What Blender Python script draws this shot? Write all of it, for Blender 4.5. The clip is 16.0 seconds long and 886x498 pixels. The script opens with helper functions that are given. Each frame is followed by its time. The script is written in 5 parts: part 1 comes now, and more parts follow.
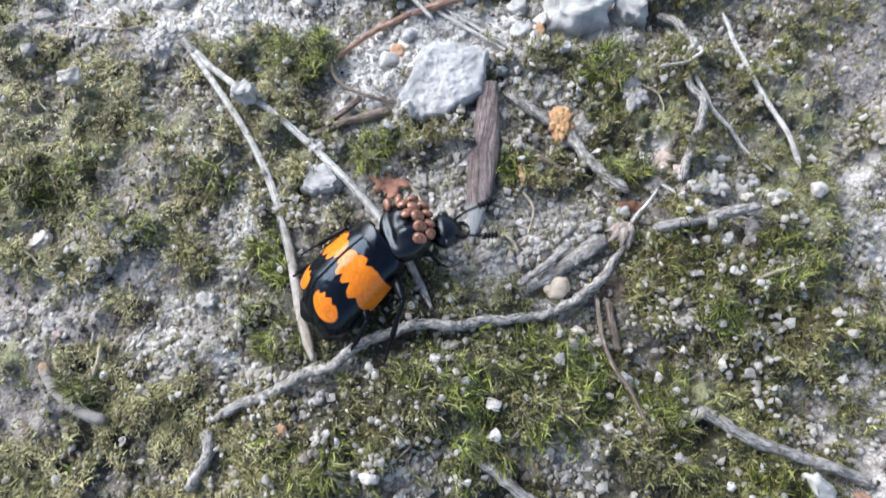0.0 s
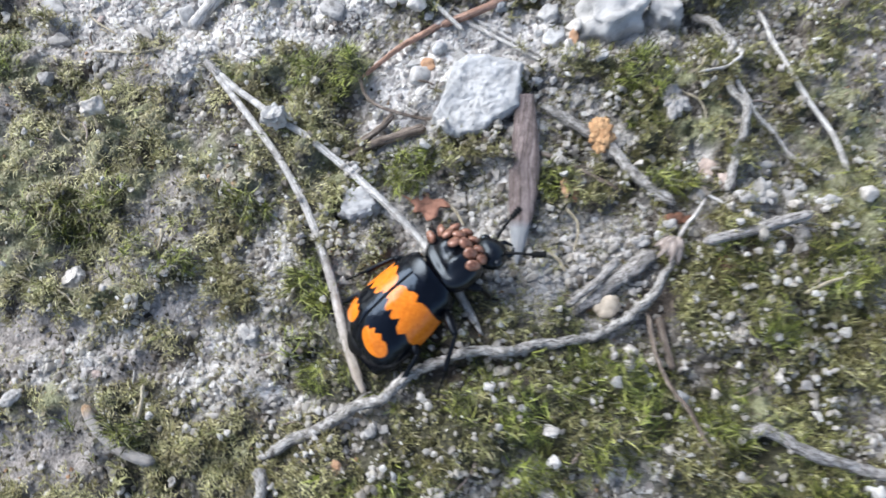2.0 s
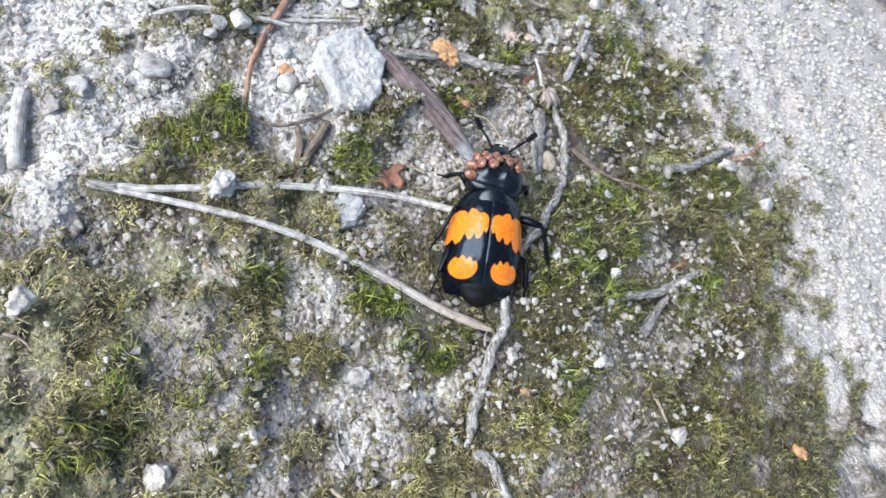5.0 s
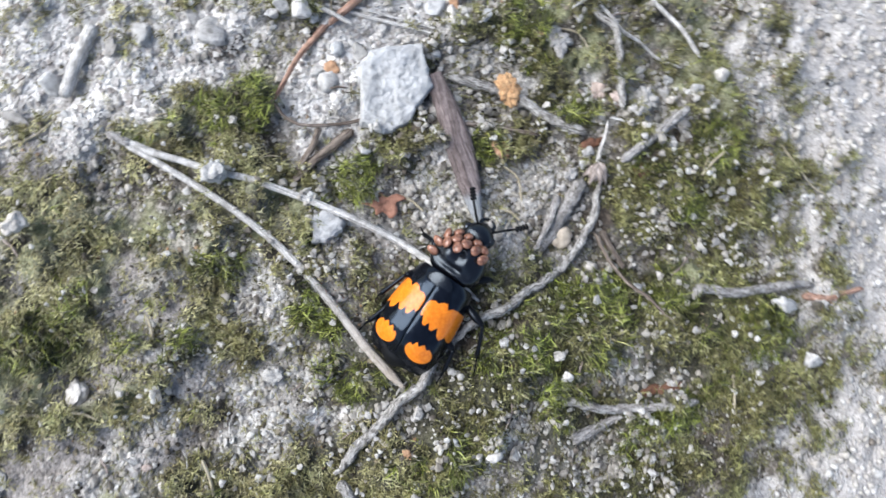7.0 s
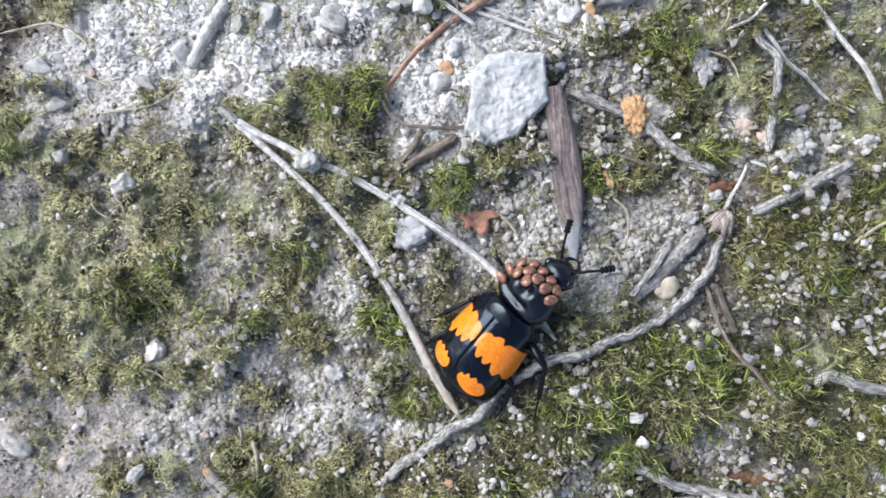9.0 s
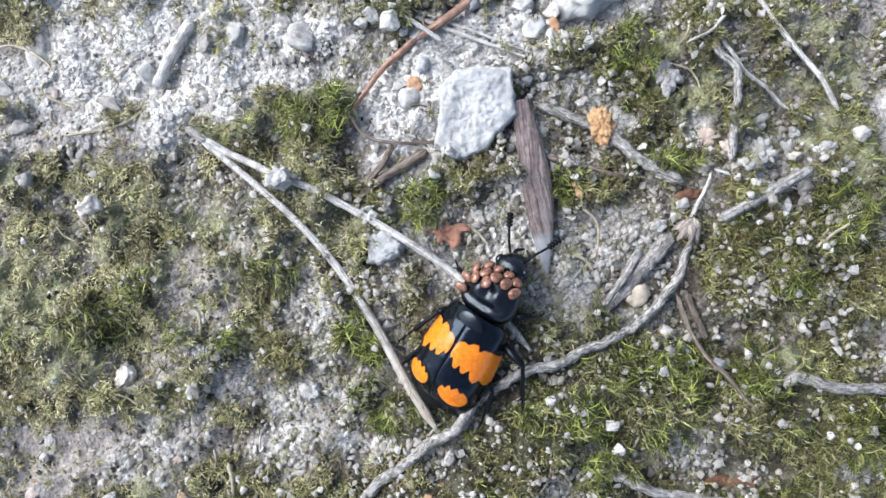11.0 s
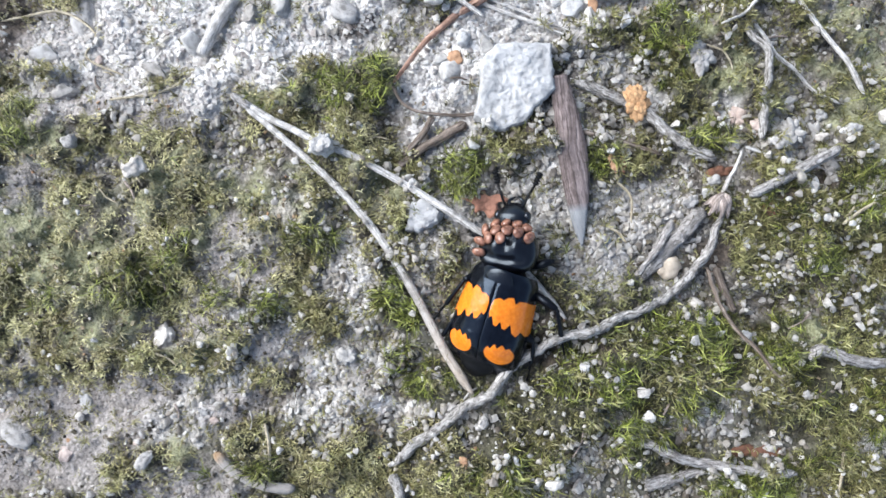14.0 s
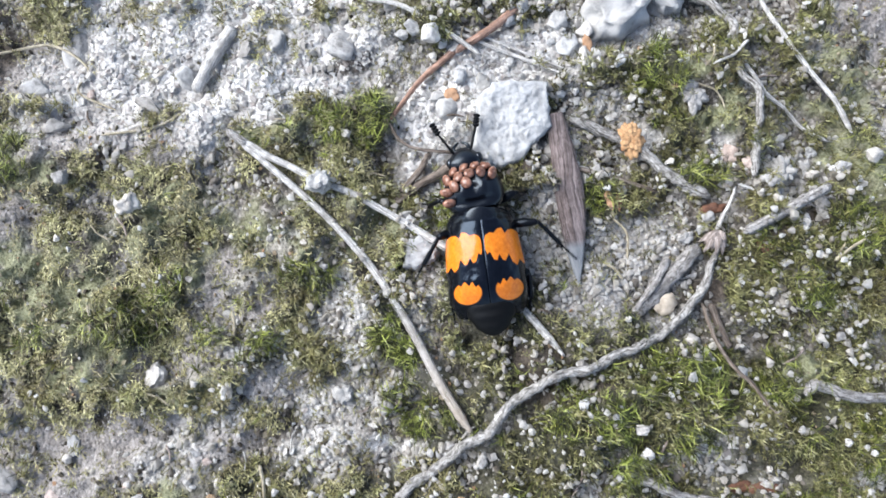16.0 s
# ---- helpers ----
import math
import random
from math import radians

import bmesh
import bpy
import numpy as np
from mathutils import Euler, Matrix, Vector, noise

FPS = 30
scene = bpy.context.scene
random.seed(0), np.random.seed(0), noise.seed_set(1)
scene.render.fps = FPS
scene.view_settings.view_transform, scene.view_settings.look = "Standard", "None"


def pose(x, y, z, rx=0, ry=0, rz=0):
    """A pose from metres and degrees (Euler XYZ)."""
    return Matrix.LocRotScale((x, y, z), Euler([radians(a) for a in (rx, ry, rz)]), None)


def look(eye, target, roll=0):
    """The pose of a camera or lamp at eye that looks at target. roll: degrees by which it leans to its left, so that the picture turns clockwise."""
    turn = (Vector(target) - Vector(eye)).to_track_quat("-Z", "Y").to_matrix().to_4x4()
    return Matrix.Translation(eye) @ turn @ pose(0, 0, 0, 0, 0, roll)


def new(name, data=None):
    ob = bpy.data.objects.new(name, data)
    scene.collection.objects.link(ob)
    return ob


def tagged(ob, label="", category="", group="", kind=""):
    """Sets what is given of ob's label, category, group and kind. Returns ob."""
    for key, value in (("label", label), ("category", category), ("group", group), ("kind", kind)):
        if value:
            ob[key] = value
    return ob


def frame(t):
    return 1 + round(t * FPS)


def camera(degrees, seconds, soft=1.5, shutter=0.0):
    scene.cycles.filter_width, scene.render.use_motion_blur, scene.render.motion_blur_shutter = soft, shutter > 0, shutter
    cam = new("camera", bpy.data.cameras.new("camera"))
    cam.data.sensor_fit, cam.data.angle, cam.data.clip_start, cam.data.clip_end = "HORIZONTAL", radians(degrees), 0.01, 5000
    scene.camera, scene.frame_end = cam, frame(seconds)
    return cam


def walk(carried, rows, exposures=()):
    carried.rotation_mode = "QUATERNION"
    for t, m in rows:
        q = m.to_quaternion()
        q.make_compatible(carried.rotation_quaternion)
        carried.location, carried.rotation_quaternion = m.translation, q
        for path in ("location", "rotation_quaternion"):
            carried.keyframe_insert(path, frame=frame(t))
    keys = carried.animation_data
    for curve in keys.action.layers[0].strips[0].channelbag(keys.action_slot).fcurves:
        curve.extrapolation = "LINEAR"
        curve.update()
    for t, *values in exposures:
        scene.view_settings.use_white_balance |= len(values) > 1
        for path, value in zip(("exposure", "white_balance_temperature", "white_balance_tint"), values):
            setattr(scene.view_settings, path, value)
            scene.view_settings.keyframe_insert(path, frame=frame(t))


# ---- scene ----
# All places below are in millimetres; MM turns them into metres.
MM = 0.001
cam = camera(62.0, 16.0, soft=1.55, shutter=0.7)
PATH = [
    (0, 1.90, -19.02, 58.09, 18.14, 1.69, 0.56),
    (0.5, 3.16, -18.11, 58.69, 15.99, 2.87, 0.81),
    (1, 1.35, -16.83, 60.13, 16.72, 2.64, 0.29),
    (1.5, 0.46, -16.11, 59.51, 17.08, 2.78, -0.37),
    (2, -2.02, -15.13, 57.96, 16.35, 2.04, -1.86),
    (2.5, -9.32, -12.15, 52.99, 14.84, 0.04, -4.16),
    (3, -13.37, -11.07, 55.07, 11.02, -4.03, -7.70),
    (3.5, -17.47, -9.09, 56.16, 10.78, -10.92, -13.25),
    (4, -27.27, -7.09, 58.74, 15.87, -20.59, -31.38),
    (4.5, -37.70, -4.79, 55.51, 23.26, -22.17, -47.22),
    (4.7, -41.26, -2.24, 54.04, 25.37, -22.07, -51.76),
    (6.8, -17.79, -3.43, 63.44, 6.92, -12.24, -26.43),
    (7, -14.87, 0.09, 65.59, 4.53, -10.69, -23.80),
    (7.5, -12.81, 1.14, 63.56, 1.54, -6.20, -17.98),
    (8, -5.30, 2.51, 59.60, -0.08, -2.25, -14.43),
    (8.5, -5.33, 1.67, 61.05, 0.65, 0.95, -13.57),
    (9, -5.73, 0.81, 62.37, 2.24, 2.74, -13.20),
    (9.2, -5.49, 1.20, 62.86, 1.48, 3.01, -13.26),
    (11.3, -6.50, 0.56, 62.55, 3.83, 0.26, -14.93),
    (11.5, -7.15, 0.51, 62.78, 3.93, 0.37, -14.91),
    (12, -7.37, -0.26, 63.37, 4.15, -0.31, -14.87),
    (12.5, -8.26, -0.53, 64.37, 4.10, -0.18, -14.63),
    (13, -10.08, -1.10, 65.82, 4.13, 0.11, -14.15),
    (13.5, -10.84, -1.25, 65.63, 4.24, -0.15, -13.81),
    (14, -11.12, -1.74, 63.74, 4.23, -0.68, -13.61),
    (14.5, -11.38, -1.91, 62.95, 4.51, -1.52, -13.46),
    (15, -12.02, -2.01, 62.40, 5.03, -1.88, -13.55),
    (15.5, -11.92, -1.00, 64.15, 5.19, -2.24, -13.66),
    (16, -12.61, -0.22, 63.58, 6.09, -2.51, -13.86),
]
walk(cam, [(t, pose(x * MM, y * MM, z * MM, rx, ry, rz)) for t, x, y, z, rx, ry, rz in PATH],
     exposures=[(0.0, 1.1), (1.0, 1.24), (1.5, 1.21), (2.5, 0.97), (3.0, 1.05), (4.0, 1.23), (4.5, 1.11), (8.0, 1.01), (9.0, 1.11), (16.0, 1.17)])

# ---- light: a bright overcast sky ----
world = bpy.data.worlds.new("overcast_sky")
scene.world = world
world.use_nodes = True
wn = world.node_tree.nodes
sky = wn.new("ShaderNodeTexSky")
sky.sky_type = "NISHITA"
sky.sun_disc = False
sky.sun_elevation, sky.sun_rotation = radians(39), radians(-53)
sky.air_density, sky.dust_density, sky.ozone_density = 1.0, 1.2, 3.0
wn["Background"].inputs["Strength"].default_value = 0.1
veil = wn.new("ShaderNodeHueSaturation")
veil.inputs["Saturation"].default_value = 0.78
world.node_tree.links.new(sky.outputs["Color"], veil.inputs["Color"])
world.node_tree.links.new(veil.outputs["Color"], wn["Background"].inputs["Color"])
sun = new("sun", bpy.data.lights.new("sun", "SUN"))
sun.data.energy, sun.data.angle, sun.data.color = 3.0, radians(52), (1.0, 0.988, 0.985)
sun.matrix_world = look((-0.62, 0.46, 0.63), (0, 0, 0))


# ---- materials ----
def material(name):
    m = bpy.data.materials.new(name)
    m.use_nodes = True
    nt = m.node_tree
    return m, nt, nt.nodes["Principled BSDF"]


def node(nt, kind, **values):
    n = nt.nodes.new(kind)
    for key, v in values.items():
        n.inputs[key].default_value = v
    return n


def noise_node(nt, scale, detail=4.0, rough=0.6, coords="Object"):
    tc = nt.nodes.new("ShaderNodeTexCoord")
    n = node(nt, "ShaderNodeTexNoise", Scale=scale, Detail=detail, Roughness=rough)
    nt.links.new(tc.outputs[coords], n.inputs["Vector"])
    return n


def ramp(nt, source, stops):
    r = nt.nodes.new("ShaderNodeValToRGB")
    els = r.color_ramp.elements
    while len(els) < len(stops):
        els.new(0.5)
    for e, (at, c) in zip(els, stops):
        e.position, e.color = at, (*c, 1)
    nt.links.new(source, r.inputs["Fac"])
    return r.outputs["Color"]


def mix(nt, fac, a, b, how="MIX"):
    n = nt.nodes.new("ShaderNodeMix")
    n.data_type, n.blend_type = "RGBA", how
    if isinstance(fac, float):
        n.inputs[0].default_value = fac
    else:
        nt.links.new(fac, n.inputs[0])
    for v, k in ((a, 6), (b, 7)):
        if isinstance(v, tuple):
            n.inputs[k].default_value = (*v, 1)
        else:
            nt.links.new(v, n.inputs[k])
    return n.outputs[2]


def bump(nt, bsdf, source, strength, millimetres):
    b = node(nt, "ShaderNodeBump", Strength=strength, Distance=millimetres * MM)
    nt.links.new(source, b.inputs["Height"])
    nt.links.new(b.outputs["Normal"], bsdf.inputs["Normal"])


def attribute(nt, name):
    a = nt.nodes.new("ShaderNodeAttribute")
    a.attribute_name = name
    return a.outputs["Fac"]


def island(nt):
    return nt.nodes.new("ShaderNodeNewGeometry").outputs["Random Per Island"]


def cells(nt, scale):
    """Cells of sand-grain size: a random value per cell, and the distance from its centre."""
    tc = nt.nodes.new("ShaderNodeTexCoord")
    wob = node(nt, "ShaderNodeTexNoise", Scale=scale * 1.5, Detail=2.0)
    nt.links.new(tc.outputs["Object"], wob.inputs["Vector"])
    shift = nt.nodes.new("ShaderNodeVectorMath")
    shift.operation = "MULTIPLY_ADD"
    shift.inputs[1].default_value = (0.5 / scale,) * 3
    nt.links.new(wob.outputs["Color"], shift.inputs[0])
    nt.links.new(tc.outputs["Object"], shift.inputs[2])
    v = node(nt, "ShaderNodeTexVoronoi", Scale=scale)
    nt.links.new(shift.outputs[0], v.inputs["Vector"])
    split = nt.nodes.new("ShaderNodeSeparateColor")
    nt.links.new(v.outputs["Color"], split.inputs[0])
    return split.outputs[0], v.outputs["Distance"]


def soil_material():
    m, nt, p = material("sandy_soil")
    fine, broad = noise_node(nt, 2600, 5, 0.7), noise_node(nt, 160, 4)
    pick, far = cells(nt, 3600)
    sand = ramp(nt, pick, [(0.0, (0.58, 0.565, 0.55)), (0.3, (0.72, 0.71, 0.695)), (0.65, (0.80, 0.795, 0.785)), (1.0, (0.88, 0.88, 0.875))])
    dark = ramp(nt, pick, [(0.0, (0.035, 0.029, 0.022)), (0.5, (0.10, 0.086, 0.07)), (0.82, (0.20, 0.18, 0.157)), (1.0, (0.42, 0.395, 0.37))])
    soil = mix(nt, ramp(nt, broad.outputs["Fac"], [(0.42, (0, 0, 0)), (0.62, (0.35, 0.35, 0.35))]), dark, sand)
    soil = mix(nt, attribute(nt, "sandy"), soil, sand)
    soil = mix(nt, 0.6, soil, ramp(nt, fine.outputs["Fac"], [(0.36, (0.66, 0.65, 0.63)), (0.6, (1, 1, 1))]), "MULTIPLY")
    # Soil under moss is darkened to paint shade into the gaps between leaves.
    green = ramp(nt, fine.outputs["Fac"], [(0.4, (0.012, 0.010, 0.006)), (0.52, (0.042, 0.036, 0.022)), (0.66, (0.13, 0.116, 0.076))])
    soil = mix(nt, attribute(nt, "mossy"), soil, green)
    # Near-black under green tufts, for shade between blades, and in the dark patches.
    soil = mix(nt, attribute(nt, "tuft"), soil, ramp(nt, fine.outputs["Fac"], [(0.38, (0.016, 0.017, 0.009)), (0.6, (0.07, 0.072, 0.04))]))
    film = ramp(nt, fine.outputs["Fac"], [(0.36, (0.10, 0.11, 0.055)), (0.5, (0.205, 0.215, 0.12)), (0.64, (0.335, 0.345, 0.22))])
    soil = mix(nt, attribute(nt, "film"), soil, film)
    crust = ramp(nt, fine.outputs["Fac"], [(0.36, (0.165, 0.149, 0.138)), (0.6, (0.42, 0.395, 0.382))])
    soil = mix(nt, attribute(nt, "bare"), soil, crust)
    # Humus brown, also painted where root, beetle and stones shade the soil.
    soil = mix(nt, attribute(nt, "humus_shade"), soil, ramp(nt, fine.outputs["Fac"], [(0.36, (0.025, 0.02, 0.016)), (0.6, (0.12, 0.095, 0.075))]))
    nt.links.new(soil, p.inputs["Base Color"])
    p.inputs["Roughness"].default_value = 0.85
    first = node(nt, "ShaderNodeBump", Strength=0.9, Distance=0.14 * MM)
    first.invert = True
    nt.links.new(far, first.inputs["Height"])
    bump(nt, p, fine.outputs["Fac"], 0.9, 0.2)
    nt.links.new(first.outputs["Normal"], [n for n in nt.nodes if n.type == "BUMP" and n != first][0].inputs["Normal"])
    return m


WHITE_TONES = [(0.0, (0.50, 0.46, 0.44)), (0.12, (0.62, 0.60, 0.60)), (0.45, (0.75, 0.74, 0.73)), (0.8, (0.82, 0.82, 0.815)), (1.0, (0.90, 0.90, 0.89))]


def grain_material(name, gain, milky=0.25, tones=None):
    m, nt, p = material(name)
    c = ramp(nt, island(nt), tones or [(0.0, (0.24, 0.21, 0.18)), (0.08, (0.44, 0.41, 0.37)), (0.2, (0.62, 0.60, 0.575)), (0.34, (0.71, 0.685, 0.63)), (0.46, (0.67, 0.64, 0.60)),
                                       (0.6, (0.76, 0.75, 0.73)), (0.72, (0.74, 0.73, 0.73)), (0.84, (0.81, 0.80, 0.775)), (0.92, (0.86, 0.86, 0.85)), (1.0, (0.91, 0.91, 0.905))])
    n = noise_node(nt, 3000, 3)
    c = mix(nt, 0.5, c, ramp(nt, n.outputs["Fac"], [(0.38, (0.62, 0.6, 0.55)), (0.58, (1, 1, 1))]), "MULTIPLY")
    c = mix(nt, 1.0, c, (gain, gain, gain), "MULTIPLY")
    nt.links.new(c, p.inputs["Base Color"])
    p.inputs["Roughness"].default_value = 0.36
    bump(nt, p, n.outputs["Fac"], 0.5, 0.06)
    see_through(nt, p, c, milky)
    return m


def see_through(nt, p, colour, share):
    """Mixes in light that comes through a thin or milky body."""
    t = nt.nodes.new("ShaderNodeBsdfTranslucent")
    nt.links.new(colour, t.inputs["Color"])
    s = nt.nodes.new("ShaderNodeMixShader")
    s.inputs[0].default_value = share
    nt.links.new(p.outputs[0], s.inputs[1])
    nt.links.new(t.outputs[0], s.inputs[2])
    nt.links.new(s.outputs[0], nt.nodes["Material Output"].inputs["Surface"])


def moss_material(name, stops):
    m, nt, p = material(name)
    c = ramp(nt, island(nt), stops)
    n = noise_node(nt, 260, 3)
    c = mix(nt, 0.7, c, ramp(nt, n.outputs["Fac"], [(0.38, (0.68, 0.6, 0.52)), (0.6, (1.1, 1.1, 1.05))]), "MULTIPLY")
    clumps = noise_node(nt, 620, 3)
    c = mix(nt, 0.85, c, ramp(nt, clumps.outputs["Fac"], [(0.38, (0.48, 0.46, 0.42)), (0.5, (0.95, 0.95, 0.93)), (0.62, (1.3, 1.3, 1.25))]), "MULTIPLY")
    nt.links.new(c, p.inputs["Base Color"])
    p.inputs["Roughness"].default_value = 0.42
    see_through(nt, p, c, 0.06)
    return m


def stone_material(name, dark, light, rough=0.75, spots=1400, relief=0.16):
    m, nt, p = material(name)
    fine, broad = noise_node(nt, spots, 6, 0.7), noise_node(nt, spots / 6, 3)
    c = ramp(nt, fine.outputs["Fac"], [(0.36, dark), (0.5, light), (0.66, tuple(min(0.9, v * 1.15) for v in light))])
    c = mix(nt, 0.5, c, ramp(nt, broad.outputs["Fac"], [(0.4, (0.66, 0.65, 0.63)), (0.58, (1, 1, 1))]), "MULTIPLY")
    info = nt.nodes.new("ShaderNodeObjectInfo")
    c = mix(nt, 0.6, c, ramp(nt, info.outputs["Random"], [(0.0, (0.78, 0.74, 0.68)), (0.5, (1, 0.99, 0.97)), (1.0, (0.93, 0.97, 1.02))]), "MULTIPLY")
    nt.links.new(c, p.inputs["Base Color"])
    p.inputs["Roughness"].default_value = rough
    bump(nt, p, fine.outputs["Fac"], 0.9, relief)
    return m


def wood_material(name, dark, mid, light, along=300, across=2600, rough=0.8, fade=None):
    m, nt, p = material(name)
    at = nt.nodes.new("ShaderNodeUVMap")
    mp = nt.nodes.new("ShaderNodeMapping")
    mp.inputs["Scale"].default_value = (across * MM, along * MM, 1)
    nt.links.new(at.outputs["UV"], mp.inputs["Vector"])
    n = node(nt, "ShaderNodeTexNoise", Scale=1.0, Detail=5.0, Roughness=0.7)
    nt.links.new(mp.outputs["Vector"], n.inputs["Vector"])
    spots = noise_node(nt, 1500, 4)
    c = ramp(nt, n.outputs["Fac"], [(0.38, dark), (0.48, mid), (0.6, light)])
    c = mix(nt, 0.6, c, ramp(nt, spots.outputs["Fac"], [(0.4, (0.42, 0.4, 0.38)), (0.56, (1, 1, 1))]), "MULTIPLY")
    if fade:
        split = nt.nodes.new("ShaderNodeSeparateXYZ")
        nt.links.new(at.outputs["UV"], split.inputs[0])
        way = nt.nodes.new("ShaderNodeMapRange")
        way.inputs["From Min"].default_value, way.inputs["From Max"].default_value = fade[0], fade[1]
        nt.links.new(split.outputs["Y"], way.inputs["Value"])
        c = mix(nt, way.outputs[0], c, mix(nt, 0.7, c, fade[2]))
    nt.links.new(c, p.inputs["Base Color"])
    p.inputs["Roughness"].default_value = rough
    bump(nt, p, n.outputs["Fac"], 1.0, 0.3)
    return m


def shell_material(name, colour, rough, coat=0.0, scale=4000, depth=0.02, light=None, sheen=(0.5, 0.72, 1.0), index=1.42):
    m, nt, p = material(name)
    n = noise_node(nt, scale, 3)
    c = ramp(nt, n.outputs["Fac"], [(0.35, tuple(v * 0.75 for v in colour)), (0.65, light or colour)])
    nt.links.new(c, p.inputs["Base Color"])
    p.inputs["Roughness"].default_value = rough
    p.inputs["IOR"].default_value = index
    p.inputs["Specular Tint"].default_value = (*sheen, 1)
    p.inputs["Coat Weight"].default_value = coat
    p.inputs["Coat Roughness"].default_value = 0.08
    bump(nt, p, n.outputs["Fac"], 0.5, depth)
    return m


def elytron_material():
    m, nt, p = material("banded_wing_case")
    n = noise_node(nt, 3500, 3)
    black = ramp(nt, n.outputs["Fac"], [(0.35, (0.002, 0.0024, 0.004)), (0.65, (0.004, 0.005, 0.008))])
    orange = ramp(nt, n.outputs["Fac"], [(0.3, (0.61, 0.15, 0.010)), (0.7, (0.74, 0.225, 0.02))])
    edge = nt.nodes.new("ShaderNodeMapRange")
    edge.inputs["From Min"].default_value, edge.inputs["From Max"].default_value = -0.04, 0.04
    nt.links.new(attribute(nt, "band"), edge.inputs["Value"])
    nt.links.new(mix(nt, edge.outputs[0], black, orange), p.inputs["Base Color"])
    p.inputs["Roughness"].default_value = 0.15
    p.inputs["IOR"].default_value = 1.38
    p.inputs["Specular Tint"].default_value = (0.55, 0.74, 1.0, 1)
    p.inputs["Coat Weight"].default_value, p.inputs["Coat Roughness"].default_value = 0.03, 0.06
    bump(nt, p, n.outputs["Fac"], 0.5, 0.03)
    return m


def crumb_material():
    m, nt, p = material("soil_crumb")
    c = ramp(nt, island(nt), [(0.0, (0.02, 0.016, 0.011)), (0.35, (0.06, 0.05, 0.034)), (0.7, (0.16, 0.145, 0.095)), (0.92, (0.26, 0.225, 0.16)), (1.0, (0.30, 0.17, 0.09))])
    nt.links.new(c, p.inputs["Base Color"])
    p.inputs["Roughness"].default_value = 0.8
    bump(nt, p, noise_node(nt, 5000, 3).outputs["Fac"], 0.7, 0.08)
    return m


SOIL, CRUMB = soil_material(), crumb_material()
GRAVEL = grain_material("grey_gravel", 0.82)
GRAIN, WHITE_GRAIN = grain_material("quartz_grain", 0.95, 0.55), grain_material("white_quartz_grain", 1.0, 0.55, WHITE_TONES)
MOSS_MAT = moss_material("matted_moss", [(0.0, (0.06, 0.053, 0.027)), (0.25, (0.19, 0.182, 0.092)), (0.6, (0.375, 0.362, 0.18)), (0.9, (0.49, 0.478, 0.265)), (1.0, (0.60, 0.585, 0.39))])
MOSS_OLIVE = moss_material("olive_moss", [(0.0, (0.05, 0.042, 0.018)), (0.2, (0.10, 0.092, 0.034)), (0.6, (0.225, 0.224, 0.10)), (0.9, (0.315, 0.32, 0.145)), (1.0, (0.38, 0.38, 0.21))])
MOSS_GREEN = moss_material("green_moss", [(0.0, (0.014, 0.015, 0.006)), (0.3, (0.036, 0.042, 0.012)), (0.62, (0.125, 0.155, 0.03)), (0.86, (0.28, 0.335, 0.066)), (1.0, (0.46, 0.49, 0.17))])
MOSS_DEEP = moss_material("deep_olive_moss", [(0.0, (0.02, 0.02, 0.009)), (0.35, (0.07, 0.07, 0.028)), (0.7, (0.165, 0.17, 0.068)), (0.92, (0.28, 0.285, 0.125)), (1.0, (0.42, 0.41, 0.22))])
MOSS_PALE = moss_material("light_green_moss", [(0.0, (0.05, 0.05, 0.02)), (0.28, (0.13, 0.136, 0.05)), (0.62, (0.255, 0.262, 0.105)), (0.9, (0.36, 0.366, 0.175)), (1.0, (0.47, 0.47, 0.26))])
CHALK = stone_material("chalky_stone", (0.34, 0.343, 0.347), (0.50, 0.507, 0.512), 0.92, 1500, 0.32)
QUARTZ = stone_material("white_quartz", (0.38, 0.365, 0.345), (0.60, 0.585, 0.565), 0.42, 1900)
GREY_STONE = stone_material("grey_stone", (0.19, 0.185, 0.18), (0.42, 0.415, 0.41), 0.8, 1500, 0.3)
CREAM_STONE = stone_material("cream_stone", (0.38, 0.33, 0.265), (0.56, 0.50, 0.42), 0.5, 900)
SILVER_WOOD = wood_material("weathered_needle", (0.36, 0.35, 0.335), (0.64, 0.63, 0.61), (0.84, 0.83, 0.815), 160, 9000)
NEEDLE_WOOD = wood_material("browning_needle", (0.36, 0.35, 0.335), (0.64, 0.63, 0.61), (0.84, 0.83, 0.815), 160, 9000, fade=(20, 31, (0.34, 0.27, 0.20)))
TWIG_WOOD = wood_material("grey_twig_bark", (0.12, 0.112, 0.105), (0.34, 0.325, 0.315), (0.58, 0.57, 0.56), 900, 6000)
BROWN_WOOD = wood_material("brown_wood", (0.085, 0.066, 0.062), (0.19, 0.15, 0.146), (0.315, 0.262, 0.258), 150, 5000, fade=(11.2, 11.9, (0.36, 0.40, 0.43)))
RUST_WOOD = wood_material("rust_needle", (0.22, 0.12, 0.085), (0.44, 0.265, 0.195), (0.58, 0.40, 0.32), 150, 4000)
HUSK = wood_material("dry_husk", (0.20, 0.155, 0.135), (0.44, 0.37, 0.335), (0.62, 0.55, 0.51), 200, 5000)
STALK_WOOD = wood_material("striped_stalk", (0.30, 0.17, 0.08), (0.42, 0.28, 0.16), (0.54, 0.43, 0.31), 120, 4500, fade=(0.3, 1.2, (0.30, 0.325, 0.345)))
STRAW = wood_material("dry_straw", (0.28, 0.24, 0.16), (0.48, 0.43, 0.32), (0.64, 0.59, 0.47), 150, 4000)
